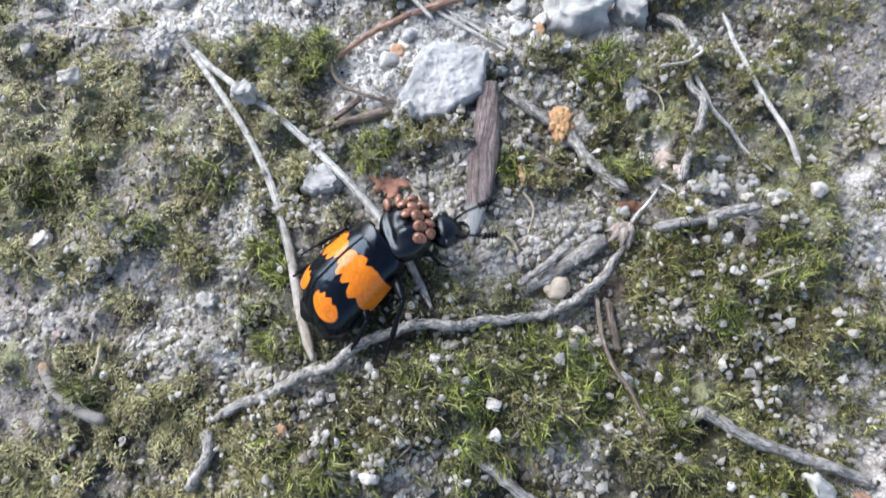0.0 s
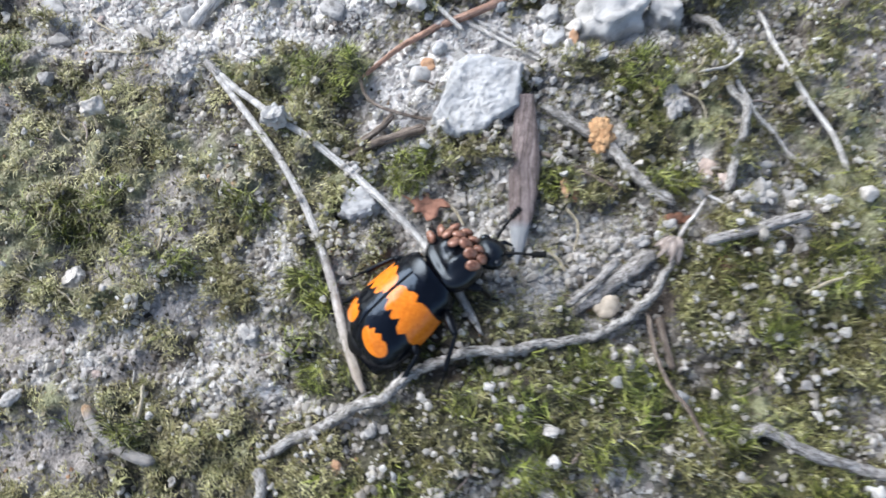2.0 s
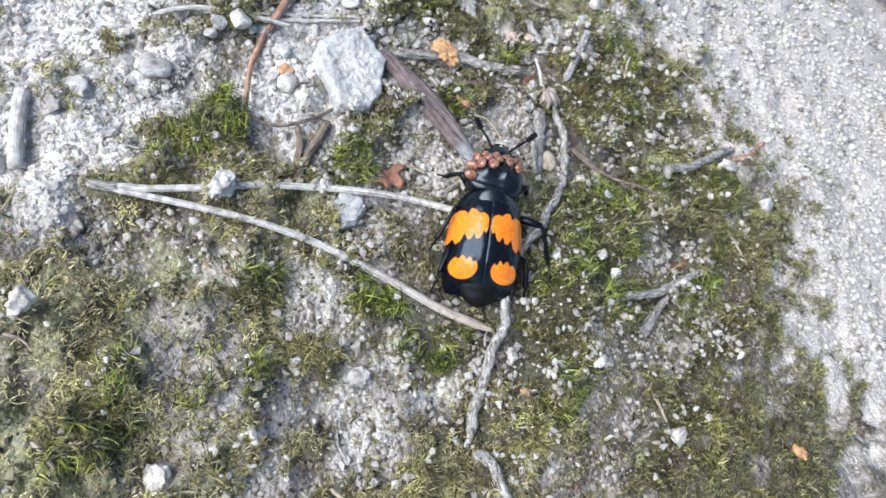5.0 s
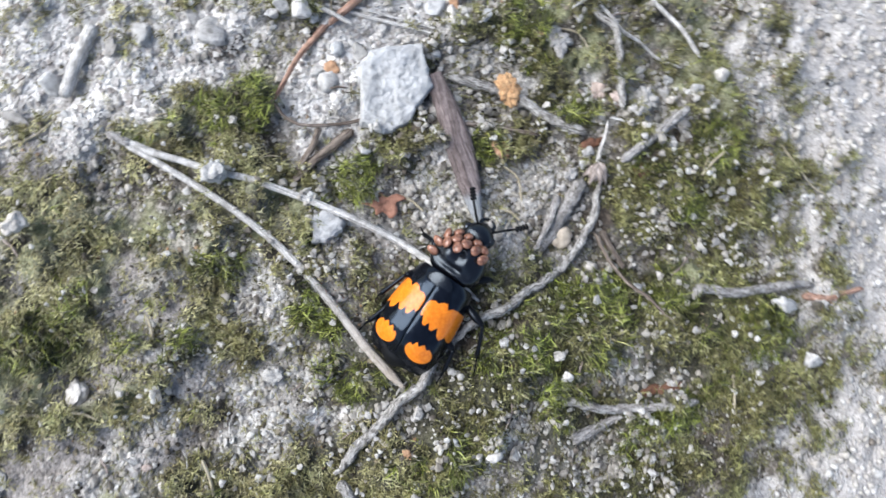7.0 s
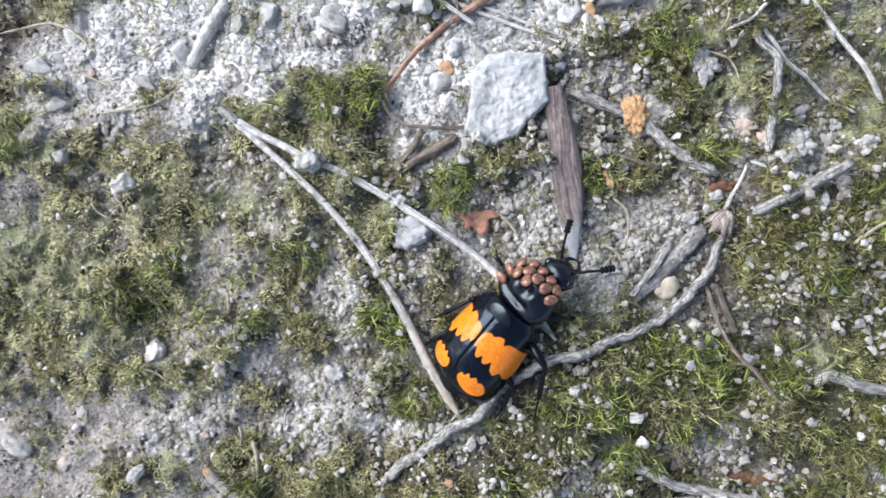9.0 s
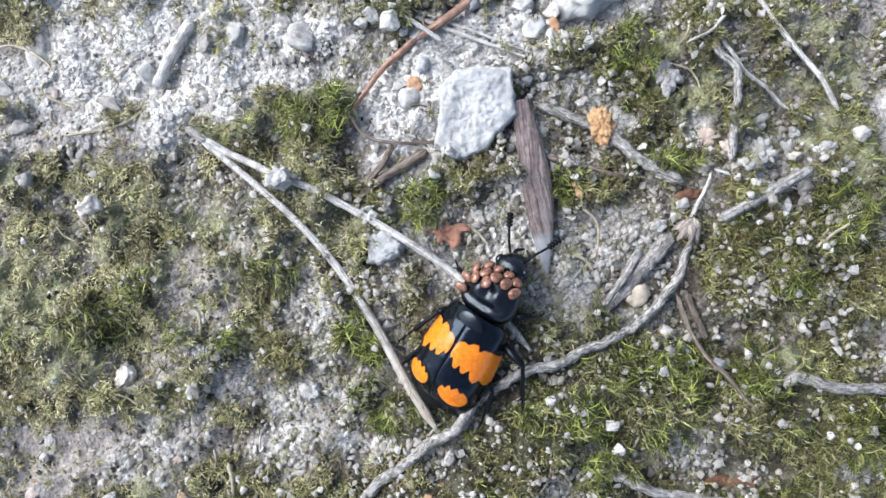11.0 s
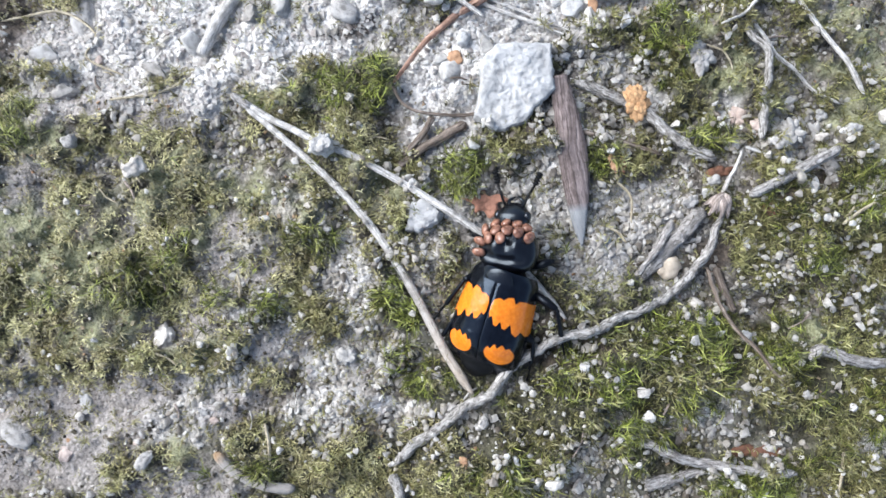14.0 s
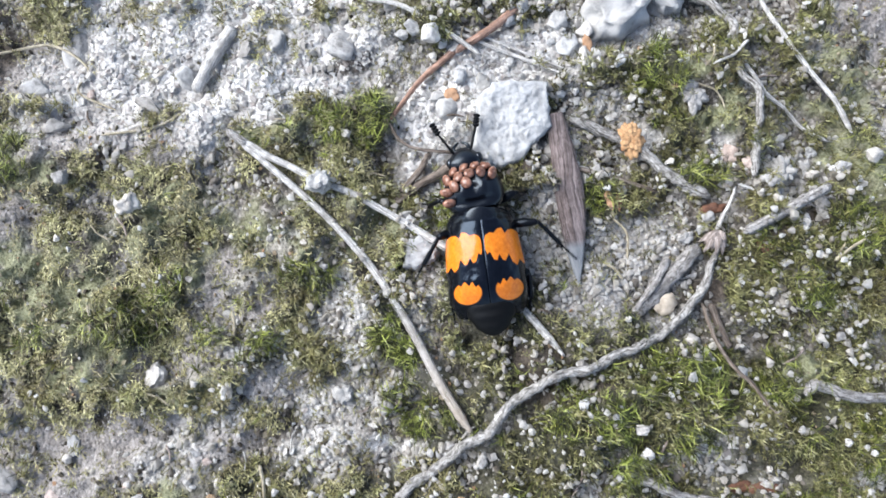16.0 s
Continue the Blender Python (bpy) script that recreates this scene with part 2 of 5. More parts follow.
DARK_WOOD = wood_material("dark_stem", (0.085, 0.065, 0.052), (0.20, 0.16, 0.13), (0.36, 0.31, 0.27), 200, 4000)
ROOT_WOOD = wood_material("pale_root", (0.09, 0.083, 0.076), (0.32, 0.31, 0.295), (0.60, 0.595, 0.58), 1100, 6000)
LICHEN = stone_material("orange_lichen", (0.34, 0.17, 0.075), (0.56, 0.34, 0.175), 0.95, 2500, 0.3)
TAN_FLAKE = stone_material("tan_flake", (0.24, 0.13, 0.07), (0.46, 0.28, 0.17), 0.8, 1800)
PINK_STONE = stone_material("pinkish_stone", (0.30, 0.24, 0.22), (0.50, 0.42, 0.385), 0.8, 1500)
RED_CRUMB = stone_material("red_brown_crumb", (0.17, 0.08, 0.055), (0.36, 0.18, 0.125), 0.75, 2200)
RUST_FLAKE = stone_material("rust_flake", (0.07, 0.033, 0.022), (0.17, 0.08, 0.05), 0.8, 2200)
ELYTRON = elytron_material()
SHELL = shell_material("black_shell", (0.003, 0.0036, 0.006), 0.27, 0.04, sheen=(0.74, 0.87, 1.0), index=1.5)
LIMB_SHELL = shell_material("black_limb_shell", (0.003, 0.003, 0.004), 0.3, sheen=(0.4, 0.48, 0.6))
DULL_SHELL = shell_material("dull_black_shell", (0.004, 0.004, 0.004), 0.55, sheen=(0.3, 0.34, 0.4))
EYE_SHELL = shell_material("glossy_eye", (0.008, 0.007, 0.007), 0.1, 0.5)
MITE_SHELL = shell_material("tan_mite_shell", (0.12, 0.05, 0.033), 0.25, 0.4, 2500, 0.02, (0.31, 0.155, 0.105), (1, 1, 1))


# ---- ground shape ----
LATTICE = np.random.RandomState(7).rand(256, 256)


def value_noise(x, y, size, layer=0):
    """Smooth noise from 0 to 1 with bumps about size millimetres wide."""
    u, v = np.asarray(x, float) / size + 31.7 * layer + 500, np.asarray(y, float) / size + 17.3 * layer + 500
    i, j = np.floor(u).astype(int), np.floor(v).astype(int)
    a, b = u - i, v - j
    a, b = a * a * (3 - 2 * a), b * b * (3 - 2 * b)
    at = lambda p, q: LATTICE[p % 256, q % 256]
    return (at(i, j) * (1 - a) + at(i + 1, j) * a) * (1 - b) + (at(i, j + 1) * (1 - a) + at(i + 1, j + 1) * a) * b


def blobs(x, y, patches):
    """Soft union of elliptical patches with ragged edges, 0 to 1."""
    rag = 0.55 * (value_noise(x, y, 2.2, 3) - 0.5) + 0.5 * (value_noise(x, y, 0.8, 4) - 0.5)
    best = np.zeros(np.shape(x))
    for cx, cy, rx, ry in patches:
        d = np.hypot((x - cx) / rx, (y - cy) / ry)
        best = np.maximum(best, np.clip((1.15 + rag - d) / 0.35, 0, 1))
    return best


OLIVE_WEST = [(-17, -14, 6, 4), (-27, -15, 5, 4), (-33, 18, 8, 3.2), (-40, 17, 6, 3), (-29, 12, 5, 4), (-24, 7, 5, 3), (-42, 11, 6, 3), (-34, 8, 7, 3),
              (-31, 4, 6, 2.5), (-43, 4, 7, 4), (-38, 0, 7, 2.5), (-23, -1, 4, 3), (-28, -4, 2.5, 2.5), (-33, -12, 6, 3), (-16, 4, 3.5, 2.5), (-50, 8, 6, 9),
              (-49, 36, 6, 5), (-29, -10, 4, 2.5)]
OLIVE_EAST = [(-3, -13, 6, 3), (28, 1, 4, 4), (22, -20, 5, 4), (22, -3, 6, 4), (27, -8, 7, 6), (19, -7, 3.5, 3), (15, -16, 5, 3), (23, -13, 5, 2.5), (19, -25, 9, 5),
              (29, 9, 4, 5), (5, -30, 14, 6), (2, -10, 6, 4), (-9, -15, 5, 3)]
OLIVE_PATCHES = OLIVE_WEST + OLIVE_EAST
GREEN_WEST = [(-13, 18.6, 3.2, 2), (-43, 23, 2.5, 3), (-26, 1, 1.6, 1.6), (-20, 6, 2, 1.6), (-36, 6, 3, 2), (-31, 7.9, 2.2, 1.2), (-44, 6.8, 1.5, 1),
              (-29.5, 3.6, 1.5, 1), (-25, 0.5, 1.2, 1), (-14, -1, 1.5, 2.5), (-30, -12, 2.5, 1.5), (-15, -5.5, 1.4, 1.1)]
GREEN_EAST = [(14, 17, 2.6, 3), (14, 11, 2.2, 1.8), (15, 7, 2.2, 1.4), (8, -11, 5, 3.2), (7, -14.5, 4, 2), (3, -12, 2.5, 2), (-1, -10, 2.6, 2.4), (3, -17, 3, 2),
              (-13, -8, 2.4, 1.6), (6, 7, 2, 2), (25, -20, 4, 3), (20, -1, 2, 2), (-9, -17, 4, 2.5), (-6, 9, 2.2, 1.8), (16, -12, 2.2, 2), (28, -2, 3, 3),
              (20, -16, 3, 2), (12, -23, 5, 2), (22, -5, 2, 2), (10, -9.5, 3, 1.6)]
GREEN_PATCHES = GREEN_WEST + GREEN_EAST
FILM_PATCHES = [(32, 13, 4.5, 6), (-20, 20, 3.5, 2.2), (-14, 9, 3.5, 3), (18, 13, 3.5, 5), (-36, 13, 5, 2.5), (-42, 9, 5, 4), (-27, 9, 4, 2.5), (-10, 19, 2, 2),
                (-40, 3, 5, 2.5), (-31, 15, 4, 2), (-24, 12, 3, 2), (-47, 15, 4, 4), (20, -12, 3, 2), (30, 4, 3, 4), (-34, 13.9, 3.2, 2.2), (-37.7, 11.3, 3.5, 2.2),
                (-45.4, 12.8, 4, 3), (-21.5, 8.9, 3, 1.6), (-41.6, 20.8, 2.6, 2.4), (-21, 11.5, 2, 2), (-33, -1, 4, 1.6), (-37, -9, 2.6, 1.6)]
GRIT_WEST = [(-18, 3, 2.5, 3.5), (-17, -5, 1.8, 1.2), (-15.5, -10.5, 2, 1.1), (-30, -3, 6, 2.5), (-25, 0, 4, 3), (-23, -9, 4, 2.5), (-34, -6, 4, 2.5),
             (-21, -4, 3, 2), (-26, 20, 2.2, 3), (-20, 2, 2, 1.5), (-28, 4, 2, 1.2), (-21.5, 9.8, 2, 1), (-27.6, 1.5, 1.6, 1), (-19.3, 6.2, 1.2, 1.6),
             (-18.4, -1.1, 1.8, 2.2), (-15.5, -5.8, 2.4, 2)]
GRIT_EAST = [(-9, 8, 3.5, 2.5), (7, 1, 6, 3.2), (0, 5, 2.6, 4), (-6, 12, 4, 3), (10, -18, 2.5, 2), (-12, 1, 2, 2.5), (22, 5, 4, 2.5), (6, -24, 7, 3),
             (11, 14, 3, 2), (3, 11, 3, 2), (-2.9, -17, 3, 1.6), (2.1, -14.9, 1.6, 1.2), (10.1, -16.1, 2, 2), (14.4, -21, 2, 1.5), (22.7, -22, 2, 2)]
GRIT_PATCHES = GRIT_WEST + GRIT_EAST
# Dark humus, and shade painted under the root, the beetle and stones.
HUMUS_SHADE_PATCHES = [(0.3, -8.7, 3.6, 1.3), (-3, -5.2, 2.2, 1.2), (-44.5, 34, 3.5, 4), (15.7, 3.6, 1.1, 0.7), (20.4, 0.2, 1.6, 0.8), (-51, 36, 7, 5), (-12.5, 23.8, 3, 0.9),
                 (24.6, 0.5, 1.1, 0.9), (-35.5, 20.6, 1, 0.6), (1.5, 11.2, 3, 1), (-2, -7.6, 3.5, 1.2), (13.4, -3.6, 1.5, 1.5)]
BARE_PATCHES = [(-30, 3.5, 3, 1.5), (-24.5, -2, 3, 1.5), (-37, -3, 4, 1.8), (-22, 8.5, 1.8, 1.6), (-33, 1.5, 4, 1.8), (-26.5, 6.5, 3.5, 1.8), (-30, -6, 3, 1.5),
                (-47, -5, 8, 5), (-38, 24, 6, 2.5), (-30, 20.5, 4, 2), (-26, 5, 3, 1.5), (40, 20, 8, 8), (-40, 30, 6, 3), (-26.8, 9, 2, 1.4), (-43.7, 17.8, 2.4, 1.5),
                (-36, -13, 6, 3), (66, -14, 28, 40), (42, -42, 24, 13)]
# Patches with darker soil and thinner moss and grains.
DARK_SOIL_PATCHES = [(-18, -14, 8, 4), (-28, -15, 6, 4), (-5, -4, 5, 4), (-5, -14, 7, 4), (7, -13, 6, 4), (14, -19, 7, 4), (22, -16, 5, 6), (5, -21, 7, 3.5), (1, -11, 4, 3), (-29, -11, 6, 3.5),
                (-11, -8, 4, 4)]
SAND_PATCHES = [(-2, 16, 3.4, 3.4), (3, 7.5, 1.6, 1.1), (-27.6, 1.5, 1.3, 0.7), (10.1, -16.1, 1.5, 1.2), (22.7, -22, 2, 1.3), (12, 11, 1.4, 1.2), (18, 8.5, 1.2, 1.6),
                (-7, 13, 2.5, 2), (-30, 28, 13, 6), (-18, 25, 11, 4.2), (-6, 18, 3.5, 3.5), (3, 21, 8, 3.5), (62, -14, 26, 38), (40, -42, 24, 13), (-15, 36, 22, 7),
                (12, 22, 5, 3), (-27, 21.5, 3, 2.5), (-22.5, -5, 1.1, 0.7), (-32.9, -6, 1.1, 0.8), (-17.5, -9.3, 1.2, 0.9), (9.5, -14.9, 1.1, 0.8),
                (-20.2, 1.2, 0.9, 0.6)]


def sandy(x, y):
    return blobs(x, y, SAND_PATCHES)


def green(x, y):
    return blobs(x, y, GREEN_PATCHES) * (1 - 0.8 * sandy(x, y))


def mossy(x, y):
    """Moss in ragged clumps a few millimetres wide, closed up where it grows thick."""
    grow = 0.5 * value_noise(x, y, 3.8, 1) + 0.32 * value_noise(x, y, 1.5, 2) + 0.18 * value_noise(x, y, 0.7, 24)
    clumps = np.clip((grow - 0.475 + 0.11 * blobs(x, y, OLIVE_PATCHES) - 0.12 * blobs(x, y, GRIT_PATCHES)) * 9, 0, 1)
    return np.clip(clumps * (1 - 0.95 * sandy(x, y)) * (1 - 0.8 * blobs(x, y, BARE_PATCHES)), 0, 1)


NEEDLE_LINE = ((-23.4, 19.3), (-21.4, 16.4), (-18.0, 11.5), (-14.7, 5.0), (-12.8, -0.6), (-11.5, -5.4), (-9.9, -9.8))
TAIL_LINE = ((-7.4, 4.8), (-5.2, 2.2), (-2.9, -1.3), (-0.8, -5.4))
ROOT_LINE = ((15.0, 0.1), (12.7, -2.9), (10.4, -4.7), (7.1, -6.05), (3.6, -6.8), (-1.1, -6.8), (-5.2, -8.1), (-9.5, -10.4), (-13.8, -12.0), (-18.1, -14.0))


def pressed(x, y):
    """1 under the long pine needles and the wavy root, where the ground is flat, falling off to both sides."""
    near = np.full(np.shape(x), 99.0)
    for line in (NEEDLE_LINE, TAIL_LINE, ROOT_LINE):
        for (ax, ay), (bx, by) in zip(line, line[1:]):
            u = np.clip(((x - ax) * (bx - ax) + (y - ay) * (by - ay)) / ((bx - ax) ** 2 + (by - ay) ** 2), 0, 1)
            near = np.minimum(near, np.hypot(x - ax - u * (bx - ax), y - ay - u * (by - ay)))
    return np.exp(-(near / 1.3) ** 2)


def ground_base(x, y):
    hollow = 1.9 * np.exp(-((x - 0.5) ** 2) / 14 - ((y + 8.6) ** 2) / 1.6)
    return 1.9 * np.exp(-((x - 1) ** 2 + (y + 10) ** 2) / 70) - hollow + 0.4 - 4.0 * (1 - np.exp(-(1.07 * x * x + 0.89 * y * y) / 2118)) - 0.35 * np.tanh(x / 40)


def ground_z(x, y):
    """Height of the ground, in millimetres."""
    x, y = np.asarray(x, float), np.asarray(y, float)
    near = np.exp(-((x / 160) ** 2 + (y / 160) ** 2))
    cover = np.maximum(mossy(x, y), green(x, y)) * near
    rough = 1.4 * (value_noise(x, y, 6, 5) - 0.5) + 1.1 * (value_noise(x, y, 2.2, 6) - 0.5) + 0.4 * (value_noise(x, y, 0.8, 7) - 0.5)
    rough = rough + 0.45 * np.tanh(7 * (value_noise(x, y, 8, 12) - 0.5)) * near
    far = (9 * (value_noise(x, y, 220, 8) - 0.5) * np.exp(-np.hypot(x, y) / 700) + 60 * (value_noise(x, y, 9000, 8) - 0.5)) * (1 - near)
    film = blobs(x, y, FILM_PATCHES) * (1 - sandy(x, y))
    flat = 1 - 0.85 * pressed(x, y)
    rough, cover = rough * flat, cover * flat
    return ground_base(x, y) + rough * near + far + film * (0.25 + 0.5 * value_noise(x, y, 1.4, 19)) + cover * (0.35 + 1.45 * np.clip(value_noise(x, y, 2.0, 9) * 1.6 - 0.3, 0, 1) + 0.75 * value_noise(x, y, 0.75, 10) - 0.3)


# ---- mesh helpers ----
def mesh_from(name, verts, faces, mat, smooth=True):
    me = bpy.data.meshes.new(name)
    me.from_pydata([tuple(c * MM for c in v) for v in verts], [], faces)
    me.materials.append(mat)
    me.polygons.foreach_set("use_smooth", [smooth] * len(me.polygons))
    return me


def bulk_mesh(name, verts, tris, mat, smooth=True):
    """A large triangle mesh from arrays in millimetres."""
    me = bpy.data.meshes.new(name)
    me.vertices.add(len(verts))
    me.vertices.foreach_set("co", (verts * MM).astype(np.float32).ravel())
    me.loops.add(tris.size)
    me.loops.foreach_set("vertex_index", tris.astype(np.int32).ravel())
    me.polygons.add(len(tris))
    me.polygons.foreach_set("loop_start", np.arange(0, tris.size, 3, dtype=np.int32))
    me.polygons.foreach_set("use_smooth", np.full(len(tris), smooth))
    me.materials.append(mat)
    me.update(calc_edges=True)
    return me


def part(name, me, parent, m=None, label=""):
    ob = new(name, me)
    ob.parent = parent
    ob.matrix_basis = m or Matrix()
    return tagged(ob, label)


def spline(points, step):
    """Catmull-Rom points, about step apart, through the given ones."""
    p = [Vector(q) for q in points]
    p = [p[0] * 2 - p[1]] + p + [p[-1] * 2 - p[-2]]
    out = []
    for a, b, c, d in zip(p, p[1:], p[2:], p[3:]):
        n = max(1, round((c - b).length / step))
        for k in range(n):
            t = k / n
            out.append(0.5 * (2 * b + (c - a) * t + (2 * a - 5 * b + 4 * c - d) * t * t + (3 * b - a - 3 * c + d) * t ** 3))
    return out + [p[-2]]


def tube_mesh(name, path, radius, mat, sides=12, flat=1.0, rag=0.0, seed=0, groove=0.0):
    """A tapered tube along path (millimetres); radius(s) for s in 0..1; flat squeezes its height."""
    verts, faces, uvs, length = [], [], [], 0.0
    n = len(path)
    for i, c in enumerate(path):
        ahead = (path[min(i + 1, n - 1)] - path[max(i - 1, 0)]).normalized()
        side = ahead.cross(Vector((0, 0, 1)))
        side = side.normalized() if side.length > 1e-3 else Vector((1, 0, 0))
        up = side.cross(ahead)
        if i:
            length += (c - path[i - 1]).length
        for k in range(sides):
            a = 2 * math.pi * k / sides
            r = radius(i / (n - 1))
            r *= 1 + rag * (noise.noise(Vector((c.x * 1.3 + seed * 9.1, c.y * 1.3, k * 2.1))) + 0.8 * noise.noise(Vector((c.x * 4, c.y * 4 + seed, k * 3.7))))
            r *= 1 - groove * (k % 2)
            verts.append(c + side * (r * math.cos(a)) + up * (r * math.sin(a) * flat))
            uvs.append((a * r, length))
    for i in range(n - 1):
        for k in range(sides):
            l = (k + 1) % sides
            faces.append((i * sides + k, (i + 1) * sides + k, (i + 1) * sides + l, i * sides + l))
    faces.append(tuple(range(sides)))
    faces.append(tuple(range((n - 1) * sides, n * sides))[::-1])
    me = mesh_from(name, verts, [f[::-1] for f in faces], mat)
    layer = me.uv_layers.new(name="UVMap")
    layer.data.foreach_set("uv", [c for loop in me.loops for c in uvs[loop.vertex_index]])
    return me


def settle(points, lift):
    """Ground points (x, y) as places lying on the ground, smoothed so that a stiff thing bridges hollows."""
    fine = spline([(x, y, 0) for x, y in points], 0.25)
    z = np.array(ground_z([p.x for p in fine], [p.y for p in fine]))
    pad = np.pad(z, 20, mode="edge")
    high = np.array([pad[i:i + 41].mean() * 0.45 + pad[i:i + 41].max() * 0.55 for i in range(len(z))])
    high = np.convolve(np.pad(high, 5, mode="edge"), np.ones(11) / 11, mode="valid")
    return [Vector((p.x, p.y, h + lift)) for p, h in zip(fine, high)]


def lying(name, points, r0, r1, mat, label, category, lift=None, parent=None, sides=12, flat=1.0, rag=0.12, groove=0.0, group="", belly=0.0, wiggle=0.0):
    """A stalk, twig or needle that lies on the ground along points, or runs through the air along points with heights."""
    if len(points[0]) == 3:
        path = spline(points, 0.25)
    else:
        path = settle(points, (r0 + r1) / 2 * flat * 0.8 if lift is None else lift)
    for k, p in enumerate(path):
        q = Vector((p.x * 0.4, p.y * 0.4, r0 * 50))
        path[k] = p + wiggle * Vector((noise.noise(q), noise.noise(q + Vector((9, 4, 2))), 0.5 * noise.noise(q * 1.5))) + 0.22 * wiggle * Vector((noise.noise(q * 3), noise.noise(q * 3 + Vector((5, 1, 2))), 0))
    mid = path[len(path) // 2].copy()
    tips = lambda s: min(1.0, 0.35 + 14 * s, 0.35 + 14 * (1 - s))
    seed = len(bpy.data.meshes)
    me = tube_mesh(name, [p - mid for p in path], lambda s: (r0 + (r1 - r0) * s + belly * math.sin(math.pi * s)) * tips(s), mat, sides, flat, rag, seed, groove)
    ob = new(name, me)
    ob.location = mid * MM
    if parent:
        ob.parent, ob.location = parent, mid * MM - parent.location
        return tagged(ob, label)
    return tagged(ob, label, category, group)


# ---- ground sheet ----
def ground():
    def lines(lo, hi, step):
        inner = list(np.arange(lo, hi + step / 2, step))
        out, d, v = [], step, hi
        while v < 60000:
            d *= 1.2
            v += d
            out.append(v)
        low, d, v = [], step, lo
        while v > -60000:
            d *= 1.2
            v -= d
            low.append(v)
        return np.array(low[::-1] + inner + out)

    xs, ys = lines(-58, 62, 0.36), lines(-56, 46, 0.36)
    gx, gy = np.meshgrid(xs, ys)
    x, y = gx.ravel(), gy.ravel()
    verts = np.stack([x, y, ground_z(x, y)], 1)
    w = len(xs)
    i = (np.arange(len(ys) - 1)[:, None] * w + np.arange(w - 1)).ravel()
    tris = np.concatenate([np.stack([i, i + 1, i + w + 1], 1), np.stack([i, i + w + 1, i + w], 1)])
    me = bulk_mesh("ground", verts, tris, SOIL)
    near = np.exp(-((x / 180) ** 2 + (y / 180) ** 2))
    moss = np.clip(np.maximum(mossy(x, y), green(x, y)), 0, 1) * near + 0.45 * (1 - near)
    for name, values in (("mossy", 0.8 * moss), ("sandy", np.maximum(sandy(x, y), 0.5 * blobs(x, y, GRIT_PATCHES) * (1 - moss))), ("tuft", np.maximum(0.85 * green(x, y), 0.75 * blobs(x, y, DARK_SOIL_PATCHES))), ("humus_shade", 0.9 * blobs(x, y, HUMUS_SHADE_PATCHES)), ("bare", 0.7 * blobs(x, y, BARE_PATCHES)), ("film", 0.92 * blobs(x, y, FILM_PATCHES) * (1 - sandy(x, y)) * np.clip(value_noise(x, y, 1.5, 21) * 2.6 - 0.5, 0, 1))):
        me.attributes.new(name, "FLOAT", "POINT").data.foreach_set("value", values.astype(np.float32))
    tagged(new("ground", me), "grey sandy soil with patches of moss and green algal film", "ground", kind="structure")


ground()


def icosahedron():
    t = (1 + 5 ** 0.5) / 2
    v = np.array([(-1, t, 0), (1, t, 0), (-1, -t, 0), (1, -t, 0), (0, -1, t), (0, 1, t), (0, -1, -t), (0, 1, -t), (t, 0, -1), (t, 0, 1), (-t, 0, -1), (-t, 0, 1)], float)
    f = [(0, 11, 5), (0, 5, 1), (0, 1, 7), (0, 7, 10), (0, 10, 11), (1, 5, 9), (5, 11, 4), (11, 10, 2), (10, 7, 6), (7, 1, 8),
         (3, 9, 4), (3, 4, 2), (3, 2, 6), (3, 6, 8), (3, 8, 9), (4, 9, 5), (2, 4, 11), (6, 2, 10), (8, 6, 7), (9, 8, 1)]
    return v / np.linalg.norm(v[0]), np.array(f)


def chip():
    """A rough block with eight corners."""
    v = np.array([(i, j, k) for i in (-1, 1) for j in (-1, 1) for k in (-1, 1)], float)
    f = [(0, 1, 3), (0, 3, 2), (4, 6, 7), (4, 7, 5), (0, 4, 5), (0, 5, 1), (2, 3, 7), (2, 7, 6), (0, 2, 6), (0, 6, 4), (1, 5, 7), (1, 7, 3)]
    return v * 0.68, np.array(f)


def flat_turns(rng, n):
    """n random rotations of flakes that lie more or less flat."""
    spin, lean, way = rng.uniform(0, 2 * math.pi, n), np.abs(rng.normal(0, 0.6, n)), rng.uniform(0, 2 * math.pi, n)
    about = lambda a: np.stack([np.stack([np.cos(a), -np.sin(a), 0 * a], 1), np.stack([np.sin(a), np.cos(a), 0 * a], 1), np.stack([0 * a, 0 * a, 1 + 0 * a], 1)], 1)
    tip = np.stack([np.stack([1 + 0 * lean, 0 * lean, 0 * lean], 1), np.stack([0 * lean, np.cos(lean), -np.sin(lean)], 1), np.stack([0 * lean, np.sin(lean), np.cos(lean)], 1)], 1)
    return about(way) @ tip @ about(spin)


